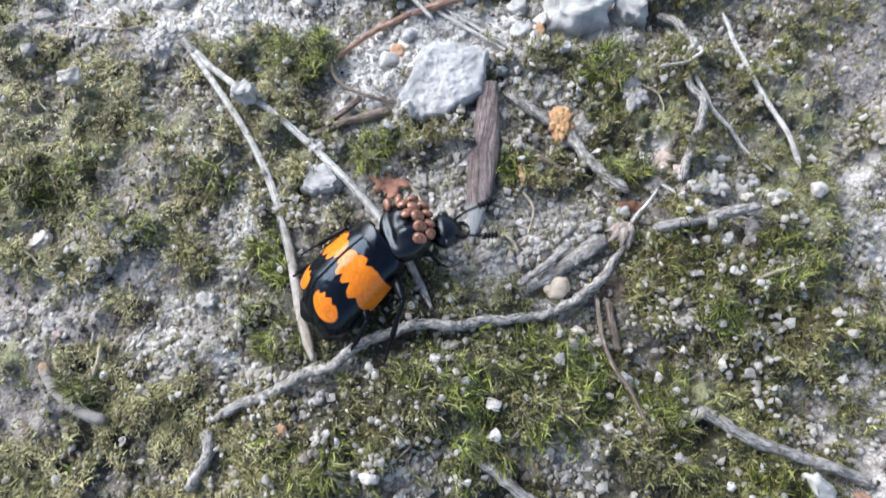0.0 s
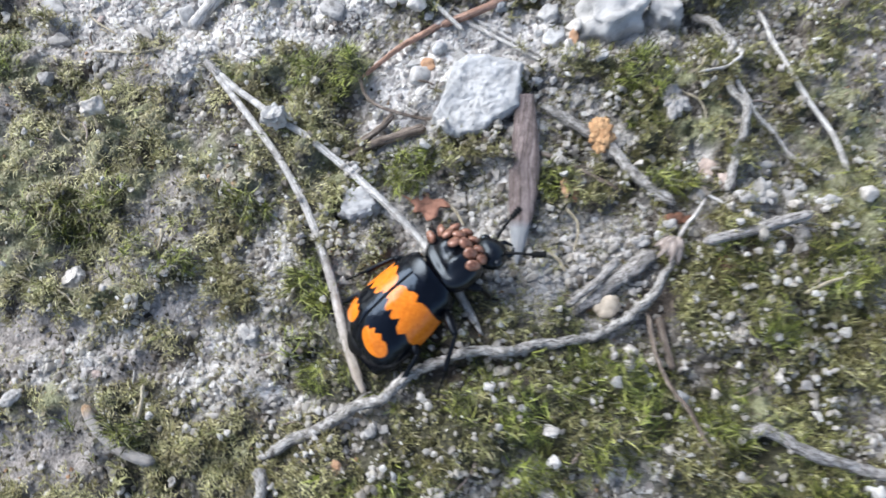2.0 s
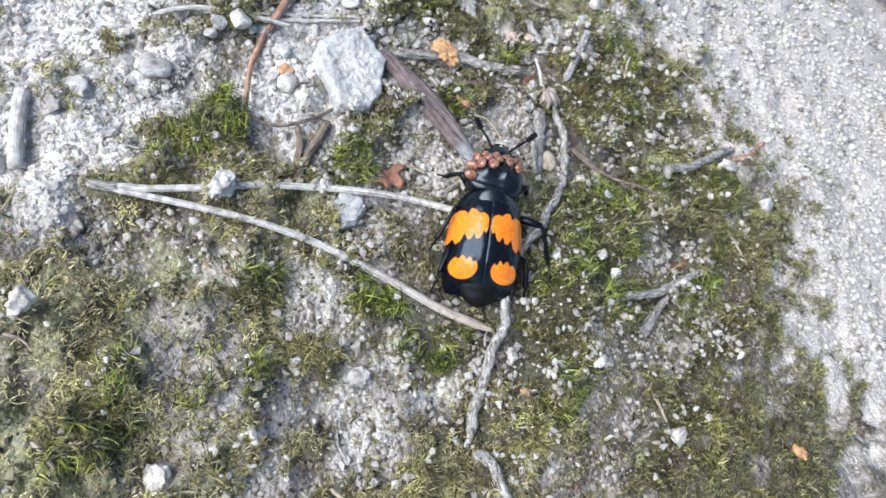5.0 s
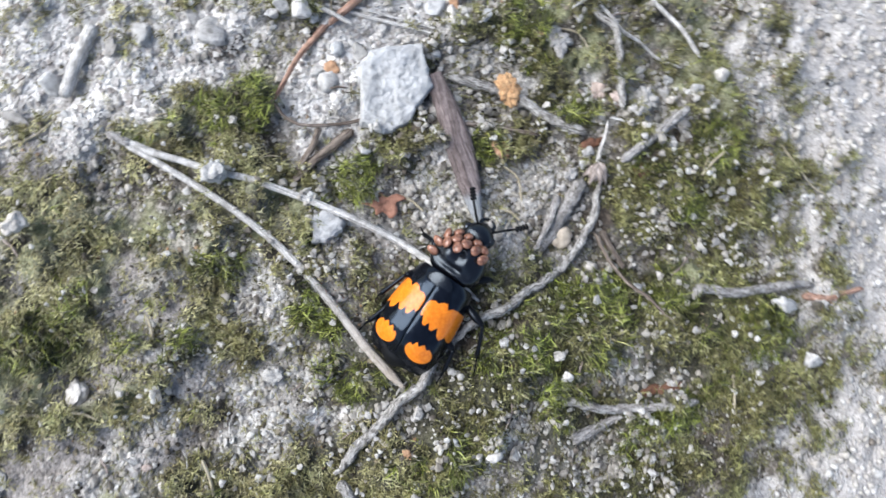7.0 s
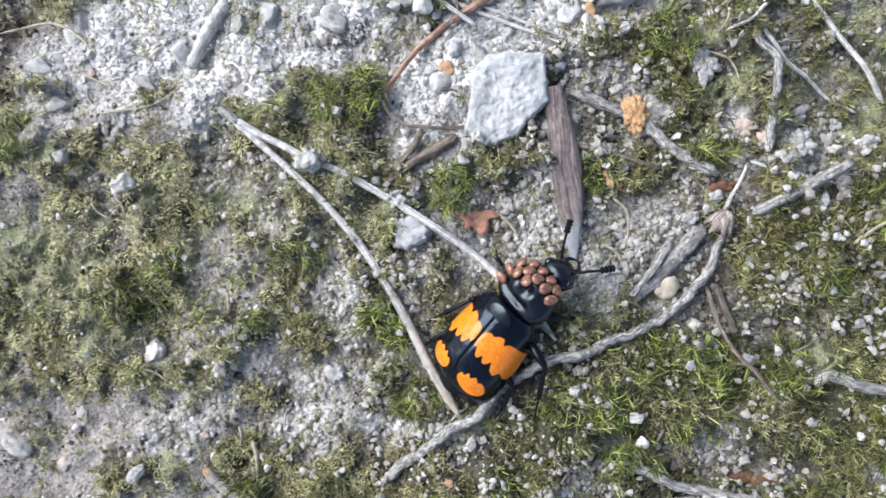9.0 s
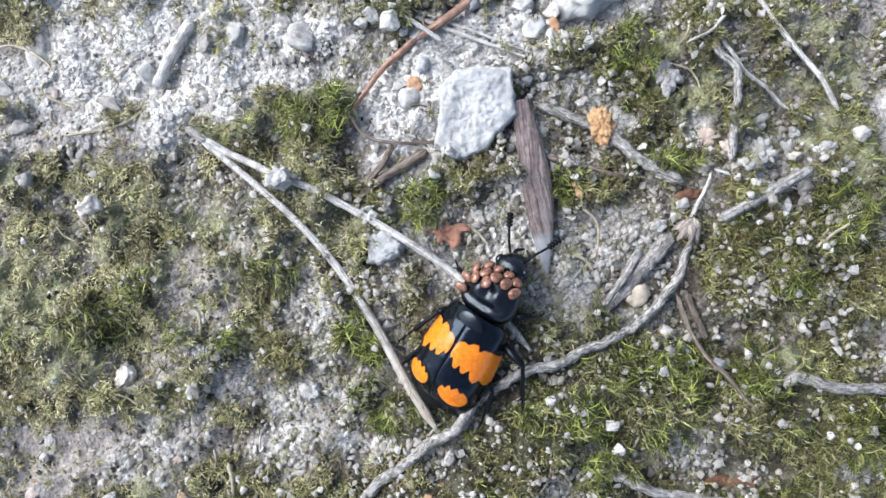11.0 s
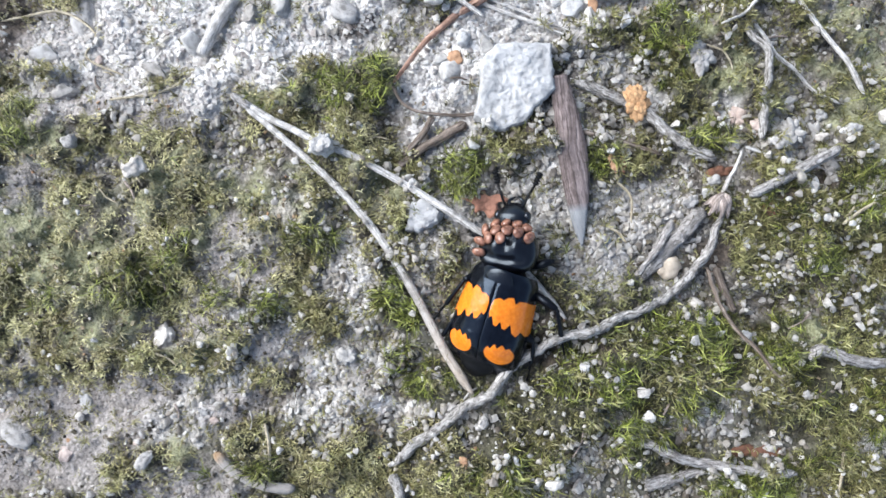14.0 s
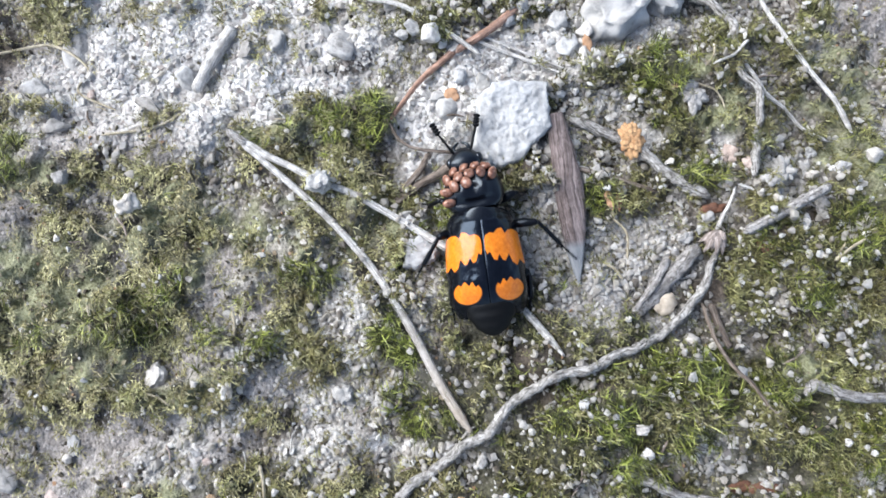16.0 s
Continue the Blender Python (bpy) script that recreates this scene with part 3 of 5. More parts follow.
def grains(name, label, n, box, sizes, chance, seed, sink=0.35, shape=icosahedron, smooth=False, mat=None, category="sand", power=3.2, lift=0.0):
    """Loose sand: n tries in the box x0, y0, x1, y1, kept by chance(x, y)."""
    rng = np.random.RandomState(seed)
    x, y = rng.uniform(box[0], box[2], n), rng.uniform(box[1], box[3], n)
    keep = rng.rand(n) < chance(x, y)
    x, y = x[keep], y[keep]
    n = len(x)
    base, faces = shape()
    corners = len(base)
    shapes = np.array([base * rng.uniform(0.58, 1.25, (corners, 1)) * rng.uniform(0.7, 1.15, (corners, 3)) for _ in range(40)])
    size = sizes[0] + (sizes[1] - sizes[0]) * rng.rand(n) ** power
    local = shapes[rng.randint(40, size=n)] * (size[:, None] * rng.uniform(0.5, 1.15, (n, 3)))[:, None]
    local = np.einsum("nij,nvj->nvi", flat_turns(rng, n), local * (1, 1, 0.72))
    local += np.stack([x, y, ground_z(x, y) + size * (1 - 2 * sink) * rng.uniform(0.2, 1.0, n) + lift * rng.rand(n) * mossy(x, y)], 1)[:, None]
    tris = (faces[None] + corners * np.arange(n)[:, None, None]).reshape(-1, 3)
    tagged(new(name, bulk_mesh(name, local.reshape(-1, 3), tris, mat or GRAIN, smooth)), label, category, kind="stuff")


def grain_chance(x, y):
    clump = np.clip(value_noise(x, y, 2.6, 11) * 2.0 - 0.5, 0.04, 1) * (1 - 0.35 * blobs(x, y, DARK_SOIL_PATCHES))
    return np.clip(np.maximum(np.maximum(0.95 * sandy(x, y), 0.55 * blobs(x, y, GRIT_PATCHES)), (0.5 - 0.34 * np.maximum(mossy(x, y), green(x, y))) * clump) * (1 - 0.8 * blobs(x, y, BARE_PATCHES)) * (1 - 0.8 * blobs(x, y, HUMUS_SHADE_PATCHES)) * (1 - 0.8 * blobs(x, y, FILM_PATCHES) * (1 - sandy(x, y))), 0.03, 1)


def coarse_chance(x, y):
    """Coarse grains: thick in grit, thinner over moss, clustered at two scales; rarer over the matted moss on the far side of the needles."""
    west = np.clip((-14 - x) / 8, 0, 1)
    clump = np.clip(value_noise(x, y, 1.7, 22) * 2.4 - 0.6, 0.05, 1) * np.clip(value_noise(x, y, 5, 23) * 2 - 0.2, 0.2, 1)
    loose = (0.78 - 0.45 * west) * clump * (1 - (0.15 + 0.55 * west) * mossy(x, y)) * (1 - 0.4 * blobs(x, y, DARK_SOIL_PATCHES))
    return 0.62 * np.clip(np.maximum(loose, (0.95 - 0.4 * west) * blobs(x, y, GRIT_PATCHES)) * (1 - 0.8 * sandy(x, y)) * (1 - 0.75 * blobs(x, y, BARE_PATCHES)) * (1 - 0.8 * blobs(x, y, FILM_PATCHES)), 0.01, 1)


grains("sand_grains", "pale translucent quartz sand grains scattered over soil", 60000, (-56, -34, 48, 44), (0.10, 0.34), lambda x, y: grain_chance(x, y) * (1 - 0.95 * sandy(x, y)), 21, power=1.6, sink=0.3)
grains("white_sand", "drift of fine white quartz sand grains", 96000, (-56, -27, 34, 46), (0.10, 0.46), lambda x, y: 0.95 * sandy(x, y), 26, power=2.3, sink=0.46, shape=chip, mat=WHITE_GRAIN)
grains("coarse_sand", "coarse rounded cream and whitish quartz grains lying on soil and moss", 64000, (-50, -30, 40, 40), (0.2, 0.52), coarse_chance, 22, power=1.5, sink=0.12, lift=0.75)
grains("sandy_gravel", "pale grey gravelly sand beyond the moss", 34000, (20, -75, 130, 30), (0.14, 0.7), sandy, 23, mat=GRAVEL, smooth=True)
grains("soil_crumbs", "small dark brown and olive crumbs of humus on sand", 60000, (-56, -34, 48, 44), (0.06, 0.34), lambda x, y: np.clip(value_noise(x, y, 2.0, 18) * 1.6 - 0.5, 0.02, 0.7) * (1 - 0.95 * sandy(x, y)), 24, shape=chip, mat=CRUMB, category="soil", power=2.4)


def moss(name, label, n, box, chance, mat, length, tilt, width, seed, per=9, loose=0.16, stand=0.0, combed=0.3, joints=2):
    """Shoots of small pointed moss leaves: per leaves a shoot, loose millimetres apart, whose heads stand above the ground."""
    rng = np.random.RandomState(seed)
    tx, ty = rng.uniform(box[0], box[2], n), rng.uniform(box[1], box[3], n)
    keep = rng.rand(n) < chance(tx, ty)
    tx, ty = tx[keep], ty[keep]
    x, y = np.repeat(tx, per), np.repeat(ty, per)
    n = len(x)
    high = np.repeat(ground_z(tx, ty) + stand * rng.uniform(0, 1, len(tx)), per) + rng.uniform(-0.15, 0.05, n)
    x, y = x + rng.normal(0, loose, n), y + rng.normal(0, loose, n)
    grow = np.repeat(rng.uniform(0.6, 1.25, len(tx)), per)
    comb = np.repeat(4 * math.pi * value_noise(tx, ty, 5, 15), per)
    az = np.where(rng.rand(n) < combed, comb + rng.normal(0, 0.5, n), rng.uniform(0, 2 * math.pi, n))
    el = np.radians(np.clip(rng.normal(tilt, 20, n), 2, 88))
    size = rng.uniform(length[0], length[1], n) * grow
    out = np.stack([np.cos(az), np.sin(az), 0 * az], 1)
    side = np.stack([-np.sin(az), np.cos(az), 0 * az], 1)
    up = np.array([0, 0, 1.0])
    root = np.stack([x, y, high], 1)
    rows, at, pitch = [], root, el.copy()
    veer = side * rng.normal(0, 0.22, n)[:, None]
    half = side * (width * rng.uniform(0.7, 1.3, n))[:, None]
    curl = rng.uniform(0.0, 1.7, n) / joints
    for k in range(joints):
        wide = (0.6, 1.0, 0.85, 0.55)[k] if joints > 1 else 0.8
        rows += [at - half * wide, at + half * wide]
        at = at + (out * np.cos(pitch)[:, None] + up * np.sin(pitch)[:, None] + veer * k) * (size / joints)[:, None]
        pitch = pitch - curl
    verts = np.stack(rows + [at], 1).reshape(-1, 3)
    shape = [t for k in range(joints - 1) for t in ((2 * k, 2 * k + 1, 2 * k + 3), (2 * k, 2 * k + 3, 2 * k + 2))] + [(2 * joints - 2, 2 * joints - 1, 2 * joints)]
    tris = (np.array(shape)[None] + (2 * joints + 1) * np.arange(n)[:, None, None]).reshape(-1, 3)
    tagged(new(name, bulk_mesh(name, verts, tris, mat)), label, "moss", kind="stuff")


NEAR = (-54, -46, 45, 40)
heads = lambda x, y: np.clip(value_noise(x, y, 3.2, 16) * 2.2 - 0.55, 0, 1)
clear = lambda x, y: (1 - 0.8 * blobs(x, y, FILM_PATCHES)) * (1 - 0.85 * blobs(x, y, HUMUS_SHADE_PATCHES)) * (1 - 0.75 * pressed(x, y))
east = lambda x: np.clip((x + 13) / 5, 0, 1)
moss("moss_mat", "low matted brown-olive moss on sandy soil", 60000, (-54, -46, -8, 40), lambda x, y: 0.9 * mossy(x, y) * clear(x, y) * (1 - 0.3 * blobs(x, y, DARK_SOIL_PATCHES)) * (1 - east(x)), MOSS_MAT, (0.22, 0.7), 30, 0.042, 31, per=8, loose=0.2, stand=0.25)
moss("moss_mat_deep", "low deep olive moss between quartz grains", 60000, (-13, -46, 45, 40), lambda x, y: 0.72 * mossy(x, y) * clear(x, y) * (1 - 0.3 * blobs(x, y, DARK_SOIL_PATCHES)) * east(x) * (1 - 0.8 * np.clip((x - 11) / 5, 0, 1)), MOSS_DEEP, (0.2, 0.7), 34, 0.045, 35, per=8, loose=0.2, stand=0.4)
moss("moss_mat_pale", "low light olive moss beside the gravelly sand", 26000, (10, -46, 45, 40), lambda x, y: 0.72 * mossy(x, y) * clear(x, y) * np.clip((x - 11) / 5, 0, 1), MOSS_PALE, (0.25, 0.75), 34, 0.045, 36, per=8, loose=0.2, stand=0.4)
moss("moss_wisps", "thin scattered wisps of olive moss between grains", 60000, NEAR, lambda x, y: 0.42 * (1 - mossy(x, y)) * (1 - 0.96 * sandy(x, y)) * (1 - 0.8 * blobs(x, y, BARE_PATCHES)) * np.clip(value_noise(x, y, 1.2, 27) * 2.4 - 0.6, 0, 1) * clear(x, y) * (1 - 0.45 * blobs(x, y, DARK_SOIL_PATCHES)), MOSS_OLIVE, (0.3, 0.95), 26, 0.036, 34, per=6, loose=0.16, stand=0.35)
moss("moss_shoots", "yellowish olive star-shaped moss shoots", 30000, NEAR, lambda x, y: mossy(x, y) * heads(x, y) * clear(x, y) * (1 - 0.3 * blobs(x, y, DARK_SOIL_PATCHES)) * (1 - 0.45 * east(x) * np.clip((12 - x) / 5, 0, 1)), MOSS_OLIVE, (0.35, 1.05), 40, 0.042, 33, per=13, loose=0.1, stand=0.9, combed=0.1, joints=3)
moss("green_moss", "bright green combed tufts of long-leaved moss", 52000, NEAR, lambda x, y: np.clip(green(x, y) * np.clip(value_noise(x, y, 1.4, 17) * 3.2 - 0.95, 0.03, 1) * 0.95 + 0.015 * mossy(x, y), 0, 1), MOSS_GREEN, (0.5, 1.7), 36, 0.038, 32, per=11, loose=0.12, stand=0.9, combed=0.6, joints=4)


# ---- stones ----
def stone_mesh(name, mat, seed, detail=3, facets=12, rough=0.06, block=False):
    """A lump of radius about 1 mm with flattened facets."""
    rng = random.Random(seed)
    bm = bmesh.new()
    bmesh.ops.create_icosphere(bm, subdivisions=detail, radius=1)
    cuts = [(Vector((rng.gauss(0, 1), rng.gauss(0, 1), rng.gauss(0, 0.8))).normalized(), rng.uniform(0.42, 0.8)) for _ in range(facets)]
    if block:
        cuts = [(Vector((0.05, 0.04, 1)).normalized(), 0.56)] + [(Vector((math.cos(a), math.sin(a), rng.uniform(0.0, 0.4))).normalized(), far) for a, far in ((0.25, 0.72), (1.15, 0.8), (2.0, 0.86), (2.75, 0.7), (3.9, 0.78), (4.7, 0.72), (5.5, 0.82))]
    for v in bm.verts:
        p = v.co.copy()
        for axis, far in cuts:
            over = p.dot(axis) - far
            if over > 0:
                p -= axis * over * 0.95
        q = p * 1.4 + Vector((seed * 3.1, 0, 0))
        p *= 1 + rough * (noise.noise(q * 2) * 2 + noise.noise(q * 5) + 0.5 * noise.noise(q * 11) + 0.35 * noise.noise(q * 24))
        v.co = p * MM
    me = bpy.data.meshes.new(name)
    bm.to_mesh(me)
    bm.free()
    me.materials.append(mat)
    me.polygons.foreach_set("use_smooth", [True] * len(me.polygons))
    return me


PEBBLES = {}


def stone(name, x, y, a, b, c, turn, mat, label, category="stone", group="", detail=3, own=False, sink=0.25, tilt=0):
    """A stone of half sizes a, b, c standing on the ground at x, y."""
    key = (mat.name, (round(x * 7 + y * 3)) % 4) if not own else name + str(x)
    if key not in PEBBLES:
        PEBBLES[key] = stone_mesh(name, mat, len(PEBBLES) + 3, detail, block=own and mat == CHALK, rough=0.15 if own and detail == 4 else 0.08 if own else 0.1)
    ob = new(name, PEBBLES[key])
    ob.matrix_world = pose(x * MM, y * MM, (float(ground_z(x, y)) + c * (1 - 2 * sink) + 0.75 * float(max(mossy(x, y), green(x, y)))) * MM, tilt, 0, turn) @ Matrix.Diagonal((a, b, c, 1))
    return tagged(ob, label, category, group)


# the chalky block on which the dark splinter leans
def slab(name, outline, low, high, mat, label, category, lean=(0, 0)):
    """A flat broken stone: an angular outline, steep chipped sides and a pitted top that leans a little."""
    cx, cy = (sum(p[k] for p in outline) / len(outline) for k in (0, 1))
    around, verts, faces = 120, [], []
    def rim(k):
        u = k / around * len(outline)
        a, b = outline[int(u) % len(outline)], outline[(int(u) + 1) % len(outline)]
        return a[0] + (b[0] - a[0]) * (u % 1) - cx, a[1] + (b[1] - a[1]) * (u % 1) - cy
    steps = [(r / 26, 1.0) for r in range(1, 26)] + [(1.0, 0.86), (1.035, 0.62), (1.0, 0.38), (0.94, 0.15), (0.88, -0.1)]
    verts.append((0, 0, high))
    for r, h in steps:
        for k in range(around):
            x, y = rim(k)
            q = Vector((x * r, y * r, h * 2))
            r2 = r * (1 + (0.045 * noise.noise(q * 1.3) + 0.04 * noise.noise(q * 3.5)) * r ** 3)
            x, y = x * r2, y * r2
            z = low + (high - low) * h + (lean[0] * x + lean[1] * y) * max(0, h)
            q = Vector((x, y, 0))
            if h > 0.8:
                z += 0.30 * noise.noise(q * 0.45) + 0.16 * noise.noise(q * 1.2) + 0.10 * noise.noise(q * 2.8) - 0.25 * max(0, noise.noise(q * 1.9 + Vector((4, 2, 1))) - 0.28) - 0.5 * max(0, r - 0.86)
            verts.append((x, y, z))
    for k in range(around):
        n = (k + 1) % around
        faces.append((0, 1 + k, 1 + n))
        for i in range(len(steps) - 1):
            a = 1 + i * around
            faces.append((a + k, a + around + k, a + around + n, a + n))
    faces.append(tuple(1 + (len(steps) - 1) * around + k for k in range(around))[::-1])
    ob = new(name, mesh_from(name, verts, faces, mat))
    ob.location = Vector((cx, cy, 0)) * MM
    return tagged(ob, label, category)


slab("chalk_block", ((-2.3, 17.6), (-0.8, 18.5), (1.6, 18.2), (3.75, 17.5), (3.55, 15.7), (3.3, 13.7), (1.2, 12.5), (0.2, 11.5), (-1.7, 11.2), (-2.7, 11.5), (-4.0, 13.0), (-3.0, 15.0)), -0.3, 2.3, CHALK, "flat angular chalky white stone with a pitted surface", "stone", (0.02, 0.05))
stone("chalk_lump", 12.2, 23.2, 3.8, 2.9, 3.0, 30, CHALK, "rough chalky white lump of stone", own=True, detail=4)
stone("chalk_lump", 17.0, 23.6, 1.8, 2.3, 2.2, 0, CHALK, "small chalky white lump of stone", own=True, detail=4)
for x, y, a, b, c in ((7.0, 20.6, 1.5, 1.3, 0.9), (9.0, 19.2, 1.0, 1.0, 0.8), (-4.9, 17.6, 1.7, 1.5, 0.9), (6.6, 23.0, 1.5, 1.1, 0.9), (5.0, 16.6, 0.9, 0.6, 0.5), (10.6, 18.0, 0.8, 0.6, 0.5), (-3.2, 20.0, 1.1, 0.8, 0.6)):
    stone("chalk_crumb", x, y, a, b, c, x * 40, CHALK, "chalky white crumb beside the pale block", group="chalk crumbs")
rng = random.Random(11)
for _ in range(34):
    x, y, s = rng.uniform(-8, 15), rng.uniform(18.5, 29), rng.uniform(0.4, 1.1)
    stone("chalk_crumb", x, y, s * rng.uniform(0.8, 1.4), s, s * 0.6, rng.uniform(0, 360), CHALK if rng.random() < 0.6 else QUARTZ, "chalky white crumb beside the pale block", group="chalk crumbs", tilt=rng.uniform(-15, 15))
stone("chalk_lump", -10.4, 5.8, 1.8, 1.6, 1.2, 15, CHALK, "pale blue-grey angular chalky stone on moss", own=True, detail=4)
stone("chalk_lump", -19.5, -4.3, 0.95, 1.05, 0.9, 60, CHALK, "small pale chalky stone on moss", own=True, detail=4)
stone("chalk_lump", -17.2, 13.4, 1.0, 1.15, 1.3, 100, CHALK, "pale knobby stone lodged against a pine needle", own=True, detail=4)
for x, y, a, b, c in ((-38.7, 19.5, 0.8, 1.0, 0.7), (-12.6, 25.6, 1.8, 1.3, 0.9), (-13.8, 27.4, 0.9, 0.8, 0.6), (-21.0, 27.0, 1.0, 0.9, 0.6), (-30.4, 24.2, 1.6, 0.9, 0.6), (28.0, -18.4, 2.0, 1.1, 0.8), (46, 12, 3, 2, 1.2)):
    stone("grey_pebble", x, y, a, b, c, x * 31, CHALK if x > 0 and y < 0 else GREY_STONE, "pale grey angular pebble on moss and sand", group="grey pebbles")
stone("quartz_lump", -32.9, 15.4, 1.2, 1.25, 1.0, 35, QUARTZ, "knobby white quartz stone on matted moss", own=True, detail=4, sink=0.12)
stone("quartz_lump", -34.4, 1.1, 1.35, 1.1, 0.9, 80, QUARTZ, "rounded white quartz stone on matted moss", own=True, detail=4, sink=0.12)
for x, y, a, b, c in ((15.8, -8.9, 0.78, 0.6, 0.5), (16.8, -10.6, 0.6, 0.6, 0.5), (14.2, -10.8, 0.7, 0.9, 0.6), (5.2, 8.7, 0.72, 0.62, 0.5),
                      (10.5, 6.4, 0.5, 0.7, 0.5), (5.6, 4.2, 0.6, 0.5, 0.4), (19.4, 3.8, 0.5, 0.5, 0.4), (30.8, 4.6, 0.9, 0.8, 0.6), (23.9, 7.8, 0.5, 0.4, 0.4), (25.4, 4.4, 0.6, 0.9, 0.5), (-18.4, -1.5, 0.45, 0.7, 0.4),
                      (-0.3, -9.6, 0.62, 0.48, 0.4), (4.1, -15.1, 0.7, 0.7, 0.5), (14.3, -19.3, 0.5, 0.4, 0.4), (21.2, -18.5, 0.5, 0.4, 0.4), (18.8, -8.5, 0.5, 0.4, 0.35), (25.1, -19.5, 0.7, 0.7, 0.5), (-11.1, 2.4, 0.6, 0.9, 0.4),
                      (-9.5, 9.0, 0.5, 0.4, 0.4)):
    stone("quartz_pebble", x, y, a, b, c, x * 53, QUARTZ, "small white quartz pebble lying on moss", group="quartz pebbles")
for x, y, a, b, c in ((1.2, 8.0, 0.6, 0.5, 0.4), (-9.5, -12.4, 0.95, 0.6, 0.5), (-3.0, -19.5, 0.8, 0.7, 0.5), (-5.2, -18.2, 0.6, 0.9, 0.5), (-6.2, -18.0, 0.5, 0.5, 0.4), (29.1, -25.1, 1.3, 1.2, 1.0), (8.6, -30.0, 0.5, 0.9, 0.4),
                      (-3.5, -28.4, 1.6, 1.0, 0.7), (21.2, -50, 1.2, 1.4, 1.0), (18.2, -53, 1.3, 1.1, 0.9), (-39.0, -7.3, 0.5, 0.4, 0.35), (10.8, -7.4, 0.8, 0.95, 0.8),
                      (11.8, -9.0, 0.4, 0.4, 0.3), (8.2, -3.0, 0.6, 0.7, 0.4), (11.5, -2.4, 0.55, 0.5, 0.4), (23.0, 0.4, 0.8, 1.1, 0.6), (17.5, 5.6, 0.8, 0.9, 0.5), (13.0, 8.4, 0.5, 0.5, 0.4), (-24.5, 17.0, 0.6, 0.7, 0.4)):
    stone("quartz_pebble", x, y, a, b, c, x * 53, QUARTZ, "small white quartz pebble lying on moss", group="quartz pebbles")
for x, y, a in ((66, -36, 2.4), (80, -8, 4.2), (96, -24, 3.4), (58, -2, 1.6), (70, -20, 1.8)):
    stone("grey_cobble", x, y, a, a * 0.8, a * 0.5, x * 17, GREY_STONE, "rough grey stone lying on pale gravelly sand", group="grey cobbles", sink=0.35)
rng = random.Random(5)
while len([o for o in bpy.data.objects if o.name.startswith("white_pebble")]) < 130:
    x, y = rng.uniform(-44, 32), rng.uniform(-26, 30)
    if rng.random() < 0.25 + 0.7 * float(grain_chance(x, y)):
        s = rng.uniform(0.26, 0.5)
        stone("white_pebble", x, y, s * rng.uniform(0.8, 1.3), s * rng.uniform(0.8, 1.2), s * 0.75, rng.uniform(0, 360), QUARTZ, "tiny rounded white quartz pebble in moss", group="tiny pebbles", tilt=rng.uniform(-20, 20))
stone("disc_pebble", 3.9, -12.8, 0.72, 0.62, 0.3, 0, QUARTZ, "smooth flat whitish disc-shaped pebble on moss", own=True)

# ---- needles, twigs and roots ----
def joined(name, x, y, label, category):
    """A thing whose parts hang together at the ground point x, y."""
    ob = tagged(new(name), label, category)
    ob.location = Vector((x, y, float(ground_z(x, y)))) * MM
    return ob


pair = joined("pine_needle_pair", -24.6, 20.6, "silver-grey dead pine needle pair lying forked on moss", "pine needle")
lying("needle", [(-23.5, 19.3, 0.9), (-22.7, 18.2, 0.9), (-21.5, 16.6, 0.9), (-18.3, 12.1, 1.0), (-16.2, 8.7, 1.0), (-14.4, 5.0, 1.0), (-12.6, -0.3, 1.1), (-11.4, -5.0, 1.4), (-10.5, -7.8, 1.8), (-9.8, -9.7, 2.2)], 0.27, 0.42, NEEDLE_WOOD, "", "", flat=0.7, rag=0.05, groove=0.08, parent=pair)
lying("needle", [(-23.4, 19.4, 0.9), (-21.2, 17.1, 1.0), (-19.4, 15.6, 1.1), (-17.4, 13.9, 1.3), (-14.7, 11.9, 1.5), (-11.3, 8.8, 1.6), (-9.4, 6.9, 1.7), (-7.4, 4.8, 1.7), (-5.2, 2.2, 1.5), (-3.1, -0.9, 1.6), (-1.8, -3.4, 1.95), (-0.8, -5.5, 2.2)], 0.3, 0.34, SILVER_WOOD, "", "", flat=0.7, rag=0.05, groove=0.08, parent=pair)
lying("sheath", [(-24.0, 20.0, 0.8), (-23.4, 19.3, 0.85), (-22.5, 18.3, 0.8)], 0.3, 0.42, TWIG_WOOD, "scaly dark grey sheath at the fork", "", rag=0.2, parent=pair)
twig = lying("wavy_root", [(15.0, 0.1, 1.1), (14.0, -1.2, 1.1), (12.7, -2.9, 1.1), (10.4, -4.7, 1.1), (8.7, -5.45, 1.2), (7.1, -6.05, 1.5), (5.6, -6.5, 2.0), (3.6, -6.8, 2.3), (1.0, -6.9, 2.7), (-1.1, -6.8, 2.8), (-3.4, -7.3, 2.5), (-5.2, -8.1, 2.2), (-7.3, -9.4, 2.1), (-9.5, -10.4, 1.9), (-11.8, -11.1, 1.2), (-13.8, -12.0, 0.7), (-16.0, -13.2, 0.6), (-18.1, -14.0, 0.5)],
             0.36, 0.44, ROOT_WOOD, "long wavy grey root winding over the moss", "root", wiggle=0.45, rag=0.42)
lying("side_root", [(-12.6, -11.4), (-13.8, -12.6), (-14.9, -14.0)], 0.2, 0.1, ROOT_WOOD, "thin side shoot of the root", "", wiggle=0.3, rag=0.2, parent=twig)
lying("root_tip", [(-18.0, -14.8), (-17.7, -16.6), (-18.8, -19.3)], 0.5, 0.45, ROOT_WOOD, "short root end half sunk in soil", "", wiggle=0.4, rag=0.3, parent=twig)
